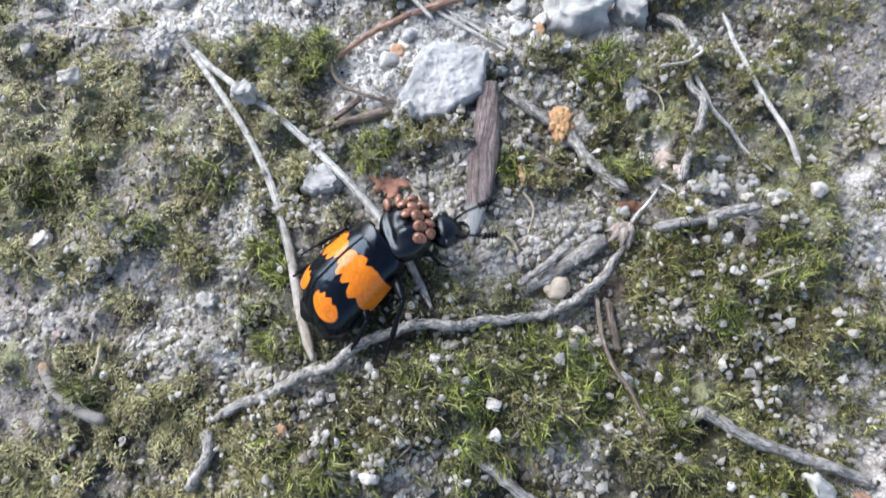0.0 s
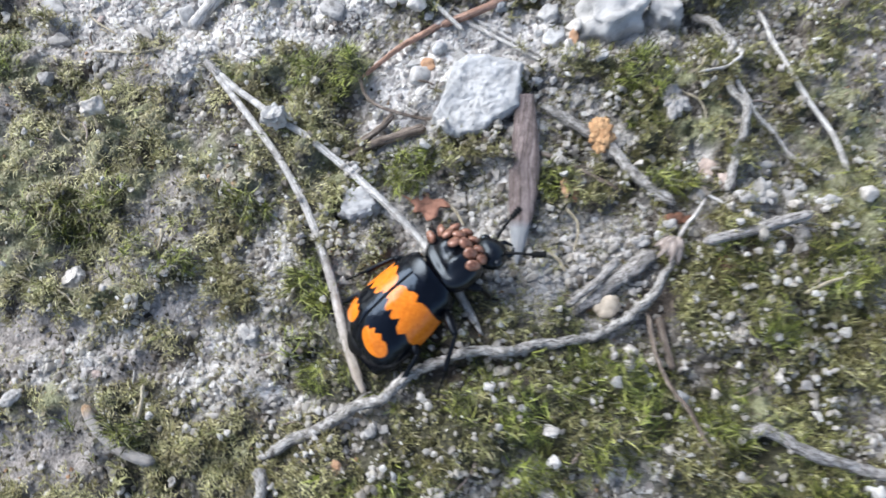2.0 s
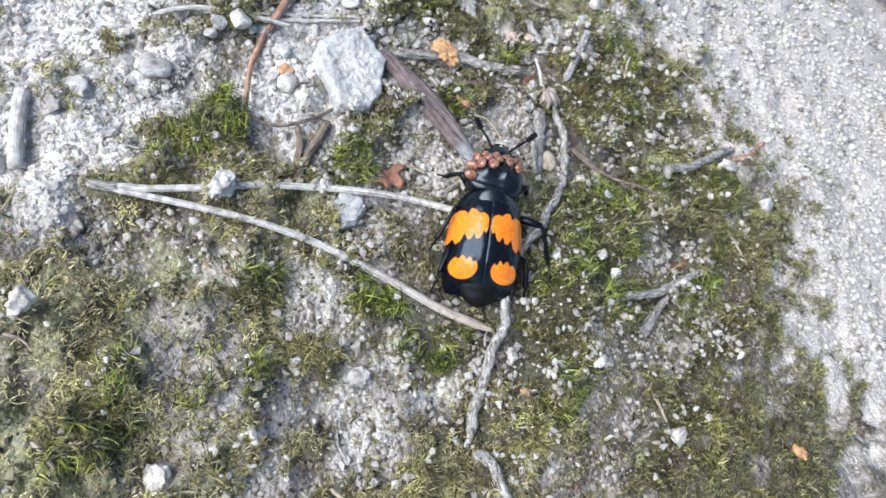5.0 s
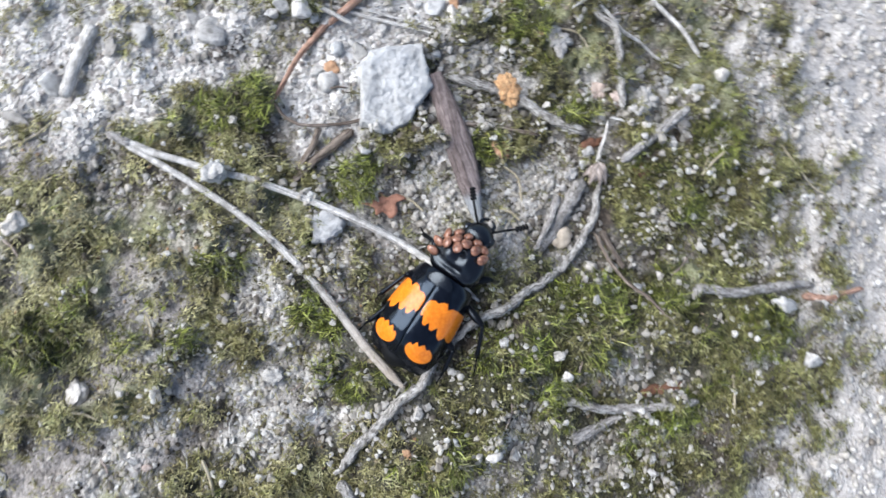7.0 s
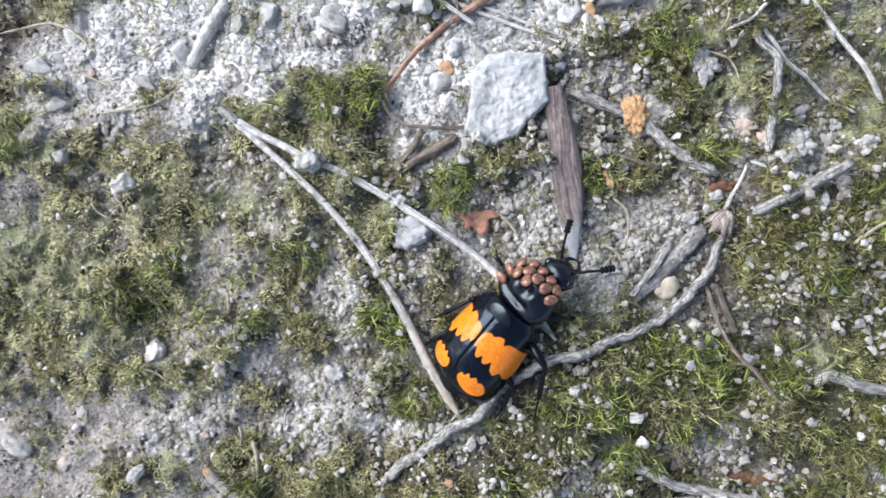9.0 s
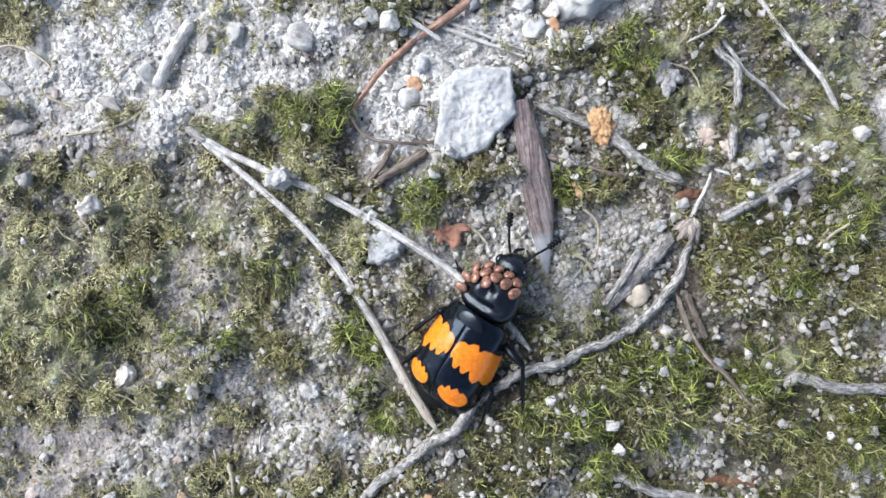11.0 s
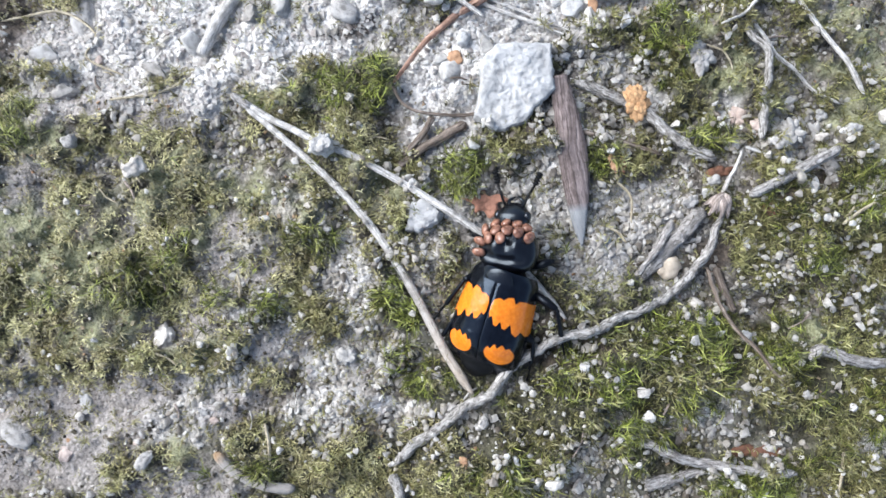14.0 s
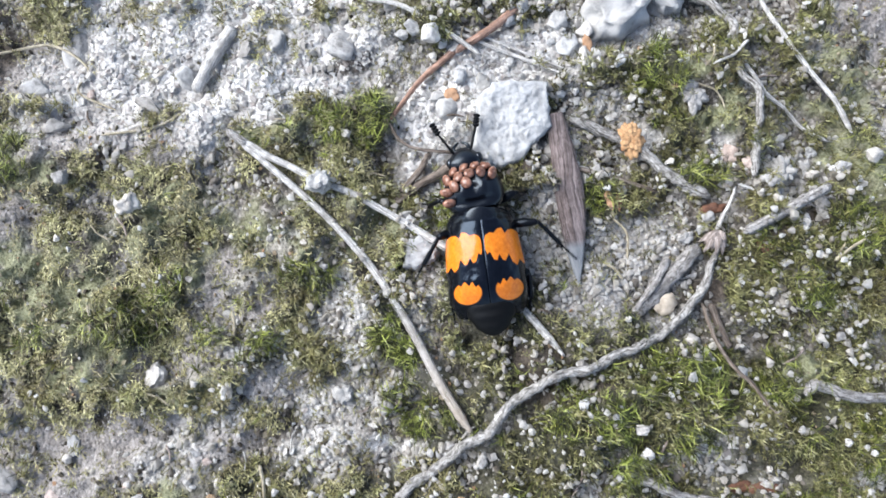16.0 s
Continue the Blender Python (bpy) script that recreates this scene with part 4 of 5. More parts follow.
lying("lichened_twig", [(5.2, 14.3), (7.8, 12.7), (10.2, 10.8), (11.8, 8.2), (13.4, 6.4), (15.4, 4.6)], 0.46, 0.5, ROOT_WOOD, "grey bark-flecked twig carrying a tuft of orange lichen", "twig", lift=0.4, wiggle=0.2, rag=0.34)
split = lying("split_stick", [(16.6, 0.8), (20.6, 1.7), (25.6, 3.0)], 0.4, 0.42, TWIG_WOOD, "split grey dry stick with a frayed end", "stick", lift=1.1, flat=0.6, wiggle=0.04, rag=0.15, groove=0.22, belly=0.08)
for dx, dy, n in ((0.0, 0.25, 1.9), (0.3, -0.2, 1.5), (-0.4, -0.45, 2.2), (-1.2, -0.7, 1.6)):
    lying("fibre", [(24.6 + dx, 2.9 + dy), (25.5 + dx, 2.9 + 1.6 * dy), (24.8 + dx + n, 2.9 + 2.6 * dy)], 0.16, 0.05, TWIG_WOOD, "frayed wood fibre", "", lift=0.6, wiggle=0.3, sides=7, parent=split)
lying("bark_strip", [(13.3, 0.6), (11.6, -0.5), (9.6, -1.8), (6.7, -3.8)], 0.75, 0.55, TWIG_WOOD, "flat weathered strip of grey bark", "bark", lift=0.7, flat=0.32, wiggle=0.12, rag=0.45, groove=0.26, sides=18)
lying("bark_strip", [(10.4, 0.2), (8.4, -1.7), (5.9, -3.6)], 0.42, 0.25, TWIG_WOOD, "narrow splintered strip of grey bark", "bark", lift=0.6, flat=0.4, wiggle=0.12, rag=0.45, groove=0.26, sides=14)
lying("brown_stalk", [(12.3, -4.1), (12.6, -7.9), (14.2, -11.8), (16.2, -16.0)], 0.2, 0.14, DARK_WOOD, "thin dark brown dry stem", "stalk", wiggle=0.3, rag=0.2, lift=0.75)
lying("brown_stub", [(13.3, -4.4), (13.5, -6.5), (13.9, -8.6)], 0.38, 0.3, DARK_WOOD, "short grey-brown stem stub", "stalk", lift=0.6, rag=0.2, flat=0.7)
lying("forked_twig", [(18.6, -13.7), (19.8, -13.2), (22.7, -14.9), (26.2, -16.1), (29.4, -17.0), (33, -18.6)], 0.5, 0.42, TWIG_WOOD, "pale grey broken twig lying on moss", "twig", wiggle=0.3, rag=0.25)
lying("low_twig", [(2.4, -16.3), (4.4, -18.2), (7.9, -20.3), (11.6, -21.9), (15.3, -22.8)], 0.42, 0.4, TWIG_WOOD, "slender grey twig over mossy grit", "twig", wiggle=0.35, rag=0.25)
lying("bark_sliver", [(2.6, -21.0), (6.3, -20.9), (8.4, -21.0)], 0.6, 0.25, TWIG_WOOD, "thin lilac-grey bark sliver under a twig", "bark", flat=0.4, rag=0.2)
lying("curved_stalk", [(-32.2, -9.6), (-31.2, -11.1), (-29.9, -12.4), (-28.2, -13.5), (-26.2, -14.1)], 0.42, 0.46, STALK_WOOD, "curved pale grey stalk half buried in moss", "stalk", wiggle=0.15, rag=0.12)
lying("rust_needle", [(6.6, 27.3), (1.3, 24.1), (-3.3, 22.4)], 0.4, 0.36, RUST_WOOD, "thick rust-red dead pine needle on sand", "pine needle", rag=0.06, lift=0.5)
lying("rust_needle", [(-2.4, 22.9), (-4.6, 21.8), (-6.9, 20.5), (-10.1, 17.8)], 0.34, 0.18, RUST_WOOD, "slim rust-red dead pine needle on sand", "pine needle", rag=0.06, lift=0.35)
lying("grey_needle", [(-9.8, 28.9), (-6.4, 27.0), (-3.4, 24.0), (-1.0, 21.3)], 0.24, 0.2, SILVER_WOOD, "faded grey pine needle on pale sand", "pine needle", rag=0.06)
lying("grey_needle", [(-2.8, 24.5), (1.6, 21.3), (6.2, 18.0)], 0.2, 0.14, SILVER_WOOD, "faded grey pine needle beside the chalky block", "pine needle", rag=0.06)
lying("grey_needle", [(-2.3, 24.9), (2.0, 21.8), (6.4, 18.6)], 0.16, 0.12, SILVER_WOOD, "fine pale pine needle beside the chalky block", "pine needle", rag=0.06)
branched = joined("branched_root", 22.3, 17.1, "crooked whitish root that forks from a swollen joint", "root")
lying("joint", [(19.9, 23.4), (21.6, 21.2), (22.4, 19.4), (21.4, 17.5)], 0.36, 0.46, ROOT_WOOD, "swollen knotty joint", "", wiggle=0.4, rag=0.3, parent=branched)
lying("main_root", [(21.5, 16.9), (21.4, 14.8), (22.2, 12.5), (21.6, 10.4), (20.4, 7.6), (19.4, 5.4)], 0.32, 0.36, ROOT_WOOD, "", "", wiggle=0.25, rag=0.35, parent=branched)
lying("rootlet", [(21.5, 16.6), (22.9, 12.9), (24.9, 10.6), (26.3, 8.4), (28.3, 7.0)], 0.2, 0.14, SILVER_WOOD, "thin arching rootlet", "", wiggle=0.3, rag=0.1, lift=0.5, parent=branched)
lying("rootlet", [(22.4, 17.2), (20.6, 16.2), (18.4, 15.8)], 0.16, 0.1, SILVER_WOOD, "thin arching rootlet", "", wiggle=0.3, rag=0.1, lift=0.5, parent=branched)
lying("thin_root", [(17.0, 14.6), (18.4, 13.6), (18.8, 11.8)], 0.1, 0.07, STRAW, "hair-thin curled straw rootlet", "root", wiggle=0.3, rag=0.1)
lying("long_needle", [(26.0, 23.8), (26.6, 18.8), (28.1, 13.8), (29.5, 10.5), (30.3, 7.2)], 0.2, 0.24, SILVER_WOOD, "long thin grey-buff pine needle", "pine needle", rag=0.05, lift=0.5)
lying("pale_stick", [(-21.6, 29.5), (-24.1, 27.1), (-26.3, 24.6)], 0.62, 0.55, SILVER_WOOD, "thick pale stick half sunk in white sand", "stick", rag=0.15)
lying("dark_twig", [(-11.4, 10.6), (-8.6, 11.8), (-4.6, 12.9)], 0.35, 0.45, DARK_WOOD, "dark brown twig beneath the chalky block", "twig", wiggle=0.3, rag=0.25)
lying("dark_twig", [(-10.8, 11.3), (-9.0, 12.4), (-7.4, 14.2)], 0.28, 0.3, DARK_WOOD, "short dark brown twig among grit", "twig", wiggle=0.3, rag=0.25)
lying("reddish_stalk", [(-10.5, 17.9), (-9.3, 15.3), (-7.0, 14.1), (-3.4, 13.4)], 0.14, 0.16, DARK_WOOD, "thin bent reddish-brown stem", "stalk", lift=0.5, wiggle=0.2, rag=0.1)
lying("brown_stalk", [(4.6, 9.6), (7.4, 8.4), (11.0, 6.0)], 0.24, 0.16, DARK_WOOD, "thin dark brown dry stem", "stalk", wiggle=0.3, rag=0.15)
lying("dry_stalk", [(14.4, 0.8), (16.4, 2.9), (17.8, 5.0)], 0.22, 0.14, SILVER_WOOD, "bent pale dry flower stalk", "stalk", wiggle=0.3, rag=0.1, lift=0.6)
lying("dry_stalk", [(17.8, 5.0), (20.1, 3.7), (22.5, 2.5)], 0.15, 0.13, SILVER_WOOD, "pale dry stalk lying over a stick", "stalk", wiggle=0.3, rag=0.1, lift=0.7)
for pts in ([(-38.2, 8.0), (-38.4, 5.5)], [(-27.4, -8.2), (-27.7, -11.7)], [(-27.0, 4.7), (-27.2, 2.5)], [(-3.2, 5.9), (-1.7, 3.7)], [(19.5, -22.0), (18.2, -25.0)], [(24, -3.4), (27.4, -2.2)], [(5.0, 1.2), (6.2, -0.6)], [(-2.0, -24.5), (-3.2, -27)]):
    lying("straw", [pts[0], tuple((a + b) / 2 + 0.15 for a, b in zip(*pts)), pts[1]], 0.16, 0.12, STRAW, "short dry yellowish straw on moss", "straw", rag=0.1, lift=0.5, group="straws")
for pts in ([(-44, 33), (-38.5, 32.5), (-35.5, 29.5), (-36.6, 27.4), (-33.5, 24.8)], [(-35, 22.6), (-30, 22.2), (-26.5, 23.6)], [(6.6, 4.8), (7.5, 3.2), (7.0, 1.0)], [(35.4, -3.5), (37.6, -9), (39.5, -11)]):
    lying("root_hair", pts, 0.13, 0.1, STRAW, "hair-thin buff rootlet curling over sand", "root", rag=0.1, group="rootlets")
rng = random.Random(17)
for _ in range(46):
    x, y, a, n = rng.uniform(-40, 28), rng.uniform(-22, 26), rng.uniform(0, 6.28), rng.uniform(0.5, 1.3)
    u, v = math.cos(a) * n, math.sin(a) * n
    r = rng.uniform(0.06, 0.14)
    lying("plant_bit", [(x - u, y - v), (x - 0.2 * v, y + 0.2 * u), (x + u, y + v)], r, r * 0.6, rng.choice((STRAW, STRAW, HUSK, SILVER_WOOD, DARK_WOOD)), "tiny dry scrap of plant stem on moss", "plant scrap", rag=0.15, lift=0.35, wiggle=0.2, sides=7, group="plant scraps")
lying("brown_twig", [(31.0, -19.0), (34.5, -20.4), (38.5, -21.0)], 0.4, 0.25, RUST_WOOD, "short red-brown twig at the edge of the sand", "twig", wiggle=0.4, rag=0.25)


def splinter():
    """A flat pointed sliver of brown wood: a lens-shaped section that tapers to both ends."""
    path = settle([(3.9, 14.8), (3.7, 10.6), (3.3, 6.6), (2.7, 2.8), (2.3, 0.0)], 0.7)
    mid = path[len(path) // 2].copy()
    wide = lambda s: 1.32 * max(0.02, math.sin(math.pi * min(1, 0.12 + 0.88 * s)) ** 0.75 if s > 0.45 else 0.62 + 0.38 * (s / 0.45))
    me = tube_mesh("wood_splinter", [p - mid for p in path], wide, BROWN_WOOD, 14, 0.42, 0.08, 5, 0.04)
    ob = new("wood_splinter", me)
    ob.location = mid * MM
    tagged(ob, "dark grey-brown pointed splinter of wood", "splinter")


splinter()


def clump(name, x, y, half, knob, mat, label, category, seed=1, lift=0.0, jag=0.5):
    """A crumbly lump with knobs about knob millimetres wide, as one mesh."""
    bm = bmesh.new()
    bmesh.ops.create_icosphere(bm, subdivisions=5, radius=1)
    for v in bm.verts:
        p = Vector((v.co.x * half[0], v.co.y * half[1], v.co.z * half[2]))
        q = p / knob + Vector((seed * 7.3, seed * 3.1, 0))
        near = noise.voronoi(q)[0]
        swell = 1 + jag * (0.45 - near[0]) + 0.45 * noise.noise(q * 0.45) * jag * 1.6
        v.co = p * max(0.3, swell) * MM
    me = bpy.data.meshes.new(name)
    bm.to_mesh(me)
    bm.free()
    me.materials.append(mat)
    me.polygons.foreach_set("use_smooth", [True] * len(me.polygons))
    ob = new(name, me)
    ob.location = Vector((x, y, float(ground_z(x, y)) + half[2] * 0.5 + lift)) * MM
    return tagged(ob, label, category)


clump("cream_pebble", 9.3, -3.5, (1.3, 1.0, 0.6), 1.3, CREAM_STONE, "smooth cream-coloured pebble among grey twigs", "stone", 14, 0.6, 0.5)
clump("orange_lichen", 10.1, 11.0, (1.1, 1.45, 0.65), 0.5, LICHEN, "crumbly orange lichen tuft grown round a grey twig", "lichen", 3, 1.9)
def leaf_scrap():
    """A torn, lobed and slightly curled scrap of dead leaf with its own thickness."""
    rim = [Vector(p) for p in ((-1.7, 0.75, 0), (-0.9, 0.55, 0), (-0.55, 1.05, 0), (0.15, 1.0, 0), (0.35, 0.45, 0), (1.25, 0.35, 0), (1.75, -0.3, 0), (0.95, -0.25, 0), (0.75, -0.95, 0), (0.05, -1.25, 0), (-0.3, -0.55, 0), (-0.95, -0.6, 0), (-0.85, 0.0, 0))]
    rim = spline(rim + rim[:1], 0.2)[:-1]
    verts, faces, n = [], [], len(rim)
    curl = lambda p: 0.28 * noise.noise(p * 0.9 + Vector((3, 1, 0))) + 0.09 * (p.x - 0.2) ** 2 + 0.06 * noise.noise(p * 3)
    for side in (1, -1):
        for r in (0.25, 0.5, 0.75, 1.0):
            for p in rim:
                q = Vector((p.x * r, p.y * r, 0))
                verts.append((q.x, q.y, curl(q) + 0.07 * side * (1.0 if r < 1 else 0.6)))
        verts.append((0, 0, curl(Vector((0, 0, 0))) + 0.07 * side))
    for half in (0, 4 * n + 1):
        for k in range(n):
            m = (k + 1) % n
            faces.append((half + 4 * n, half + k, half + m) if half == 0 else (half + 4 * n, half + m, half + k))
            for ring in range(3):
                a = half + ring * n
                q = (a + k, a + n + k, a + n + m, a + m)
                faces.append(q if half == 0 else q[::-1])
    for k in range(n):
        m = (k + 1) % n
        faces.append((3 * n + k, 4 * n + 1 + 3 * n + k, 4 * n + 1 + 3 * n + m, 3 * n + m))
    ob = new("leaf_scrap", mesh_from("leaf_scrap", [1.15 * Vector(v) for v in verts], faces, RED_CRUMB))
    ob.location = Vector((-4.8, 5.7, float(ground_z(-4.8, 5.7)) + 0.75)) * MM
    tagged(ob, "lobed red-brown scrap of dead leaf on moss", "leaf")


leaf_scrap()
clump("tan_crumb", 7.5, 6.0, (0.5, 0.9, 0.3), 0.5, RED_CRUMB, "small tan plant crumb in moss", "crumb", 5, 0.1, 0.8)
clump("rust_flake", -11.8, -15.0, (0.35, 0.6, 0.15), 0.6, TAN_FLAKE, "small curled rust-orange flake on grit", "flake", 6, 0.15, 0.9)
clump("rust_flake", 11.6, -20.3, (1.1, 0.5, 0.12), 1.6, RUST_FLAKE, "rust-brown bark flake beside a twig", "flake", 7, 0.1, 0.9)
clump("rust_flake", 13.4, -20.8, (1.2, 0.6, 0.12), 1.7, RUST_FLAKE, "dark brown bark flake beside a twig", "flake", 11, 0.1, 0.9)
clump("rust_flake", 18.6, -0.6, (0.7, 0.8, 0.25), 0.9, RUST_FLAKE, "dark rust-brown flake in the moss", "flake", 8, 0.15, 0.9)
clump("orange_crumb", 5.8, -40.5, (0.6, 0.9, 0.4), 0.6, LICHEN, "small orange crumb in moss", "crumb", 9, 0.2)


for x, y, half, turn_mat in ((15.7, 3.5, (1.2, 0.4, 0.2), RUST_FLAKE), (25.4, 1.6, (0.5, 1.3, 0.45), GREY_STONE), (22.4, 0.2, (0.45, 1.0, 0.35), CHALK), (25.3, 4.9, (0.5, 1.4, 0.3), GREY_STONE), (22.9, 5.4, (1.1, 1.2, 0.6), CHALK),
                             (17.9, 6.0, (1.1, 0.7, 0.18), CREAM_STONE), (18.8, 8.0, (0.8, 1.1, 0.3), PINK_STONE), (16.4, 14.0, (1.2, 1.4, 0.5), GREY_STONE), (27.8, 4.4, (0.9, 0.5, 0.35), CHALK), (26.6, 6.6, (0.6, 0.6, 0.4), CHALK),
                             (21.0, 4.6, (0.9, 0.6, 0.4), GREY_STONE), (19.9, 6.4, (0.7, 0.9, 0.4), PINK_STONE), (12.4, 1.6, (0.7, 0.6, 0.4), GREY_STONE), (14.8, 2.9, (0.6, 0.4, 0.3), GREY_STONE)):
    clump("bark_chip" if half[2] < 0.36 else "stone_chip", x, y, half, 0.6, turn_mat, "small rough flat chip lying among dry stems", "chip", round(x * 7), 0.15, 0.85)
clump("tan_flake", 6.7, 6.3, (0.5, 1.0, 0.2), 0.9, TAN_FLAKE, "curled orange-tan leaf flake on grit", "flake", 21, 0.3, 0.7)
clump("tan_flake", -4.4, 18.6, (0.9, 0.7, 0.2), 0.9, TAN_FLAKE, "dry orange-tan leaf flake beside the chalky block", "flake", 22, 0.4, 0.7)
clump("tan_flake", 8.6, 20.6, (0.35, 0.9, 0.15), 0.9, TAN_FLAKE, "thin brown leaf flake among chalk crumbs", "flake", 23, 0.4, 0.7)
for x, y, s, mat in ((-49.7, -4.2, 1.8, GREY_STONE), (-38.1, -8.9, 1.0, GREY_STONE), (-38.9, -7.4, 0.8, PINK_STONE), (-32.0, -7.1, 0.7, PINK_STONE), (-32.8, -6.1, 0.7, GREY_STONE), (-31.1, -9.0, 0.9, QUARTZ), (-35.7, 27.0, 0.8, PINK_STONE),
                     (-36.4, 31.4, 2.2, GREY_STONE), (-39.1, 24.7, 1.5, GREY_STONE), (-40.2, 28.6, 1.9, GREY_STONE), (-29.6, 30.2, 0.5, PINK_STONE), (-46, -7, 1.2, PINK_STONE), (-43, -3, 1.4, GREY_STONE), (-18.4, 27.4, 2.0, CHALK), (-27.0, 26.4, 1.6, CHALK)):
    stone("weathered_stone", x, y, s * 0.95, s * 0.75, s * 0.45, x * 23, mat, "weathered pale angular stone half sunk in sand", group="half-sunk stones", sink=0.44)


def dry_flower():
    """A dry ribbed husk: pointed bracts that fan out from the end of a bent stalk."""
    base = Vector((14.9, 1.5, float(ground_z(14.9, 1.5)) + 0.9))
    husk = tagged(new("dry_husk"), "ribbed pinkish-grey dry husk of pointed bracts", "husk")
    husk.location = base * MM
    for k in range(13):
        a = radians(196 + 7.5 * k + 6 * math.sin(k * 3))
        n = 1.8 + 0.4 * math.sin(k * 5)
        path = [Vector((math.cos(a) * n * s, math.sin(a) * n * s, 0.35 * math.sin(s * 3) - 0.5 * s + 0.07 * (k % 3))) for s in (0, 0.14, 0.28, 0.42, 0.56, 0.7, 0.84, 1)]
        part("bract", tube_mesh("bract", path, lambda s: 0.3 * math.sin(math.pi * min(1, 0.14 + 0.83 * s)) + 0.025, HUSK, 9, 0.35, 0.2, k), husk)


dry_flower()


# ---- the beetle: x to its right, y ahead, origin on the ground below its wing cases ----
def half_width(s):
    """Wing case outline from shoulder (0) to the cut-off end (1)."""
    w = 2.78 + 0.66 * math.sin(min(1, s / 0.72) * math.pi / 2)
    if s > 0.7:
        w -= 0.75 * ((s - 0.7) / 0.3) ** 2.6
    if s < 0.1:
        w -= 0.3 * (1 - s / 0.1) ** 2
    return 0.965 * w


FRONT_EDGE = ((0.1, 1.9), (0.25, 2.3), (0.6, 2.5), (0.95, 2.42), (1.25, 2.72), (1.62, 2.8), (1.85, 2.32), (2.1, 2.6), (2.5, 2.62), (3.0, 2.4), (3.6, 2.3))
REAR_EDGE = ((0.1, 1.25), (0.25, 0.8), (0.45, 1.0), (0.72, 0.32), (0.98, 0.24), (1.18, 0.72), (1.42, 0.2), (1.66, 0.16), (1.95, 0.66), (2.2, -0.02), (2.55, -0.3), (2.8, 0.16), (3.1, -0.2), (3.6, -0.25))
SPOT_EDGE = ((0.45, -1.8), (0.75, -1.45), (0.98, -1.72), (1.25, -1.2), (1.5, -1.55), (1.85, -1.15), (2.15, -1.5), (2.5, -1.3), (2.8, -1.7), (3.1, -2.0))


def band(x, y):
    """Signed distance, in millimetres, inside the jagged orange marks of one wing case; x is the distance from the seam."""
    edge = lambda line: float(np.interp(x, [p[0] for p in line], [p[1] for p in line]))
    first = min(0.75 * (edge(FRONT_EDGE) - y), 0.75 * (y - edge(REAR_EDGE)), x - 0.13 - 0.12 * max(0, y - 1.9) ** 2)
    spot = min(0.9 * (1 - math.hypot((x - 1.7) / 1.13, (y + 2.1) / 0.92)), 0.75 * (edge(SPOT_EDGE) - y))
    return max(first, spot)


def elytron(side):
    rows, cols = 130, 72
    front, back = 4.6, -4.15
    verts, faces, values = [], [], []
    for i in range(rows + 1):
        s = i / rows
        w = half_width(s)
        top = 4.6 + 0.6 * math.sin(math.pi * min(1, 0.15 + 0.8 * s)) - 1.9 * max(0, (s - 0.62) / 0.38) ** 2 - 0.5 * max(0, 0.12 - s) / 0.12
        rim = 2.2 - 0.2 * s
        for j in range(cols + 1):
            u = j / cols
            a = u * math.pi / 2 * 1.04
            x = 0.03 + w * math.sin(min(a, math.pi / 2)) ** 0.98
            z = rim + (top - rim) * max(0.0, math.cos(min(a, math.pi / 2))) ** 0.94
            y = front + (back - front) * s - 0.35 * (1 - u) ** 2 * s ** 6 - 0.35 * u * u * (1 - s) ** 4
            if a > math.pi / 2:
                z -= 0.25
                x -= 0.05
            z -= 0.04 * math.exp(-(u / 0.012) ** 2)
            z += 0.012 * math.sin(u * 22) * (s > 0.05) * (1 - u)
            q = Vector((side * x, y, 0))
            z += (0.09 * noise.noise(q * 0.75) + 0.035 * noise.noise(q * 2.1)) * (1 - u ** 4) * min(1, u * 5)
            z -= 0.16 * math.exp(-((x - 1.9) / 0.5) ** 2 - ((y - 3.5) / 0.6) ** 2)
            verts.append((side * x, y, z))
            values.append(band(x, y))
    for i in range(rows):
        for j in range(cols):
            a = i * (cols + 1) + j
            q = (a, a + 1, a + cols + 2, a + cols + 1)
            faces.append(q if side < 0 else q[::-1])
    me = mesh_from("elytron", verts, faces, ELYTRON)
    me.attributes.new("band", "FLOAT", "POINT").data.foreach_set("value", values)
    return me


def dome(name, rx, ry, rz, mat, shape, segments=40, rings=20):
    """An ellipsoid of half sizes rx, ry, rz whose points shape(p) may move."""
    bm = bmesh.new()
    bmesh.ops.create_uvsphere(bm, u_segments=segments, v_segments=rings, radius=1)
    for v in bm.verts:
        v.co = shape(Vector((v.co.x * rx, v.co.y * ry, v.co.z * rz))) * MM
    me = bpy.data.meshes.new(name)
    bm.to_mesh(me)
    bm.free()
    me.materials.append(mat)
    me.polygons.foreach_set("use_smooth", [True] * len(me.polygons))
    return me


NECK = Vector((0, 4.1, 3.15))


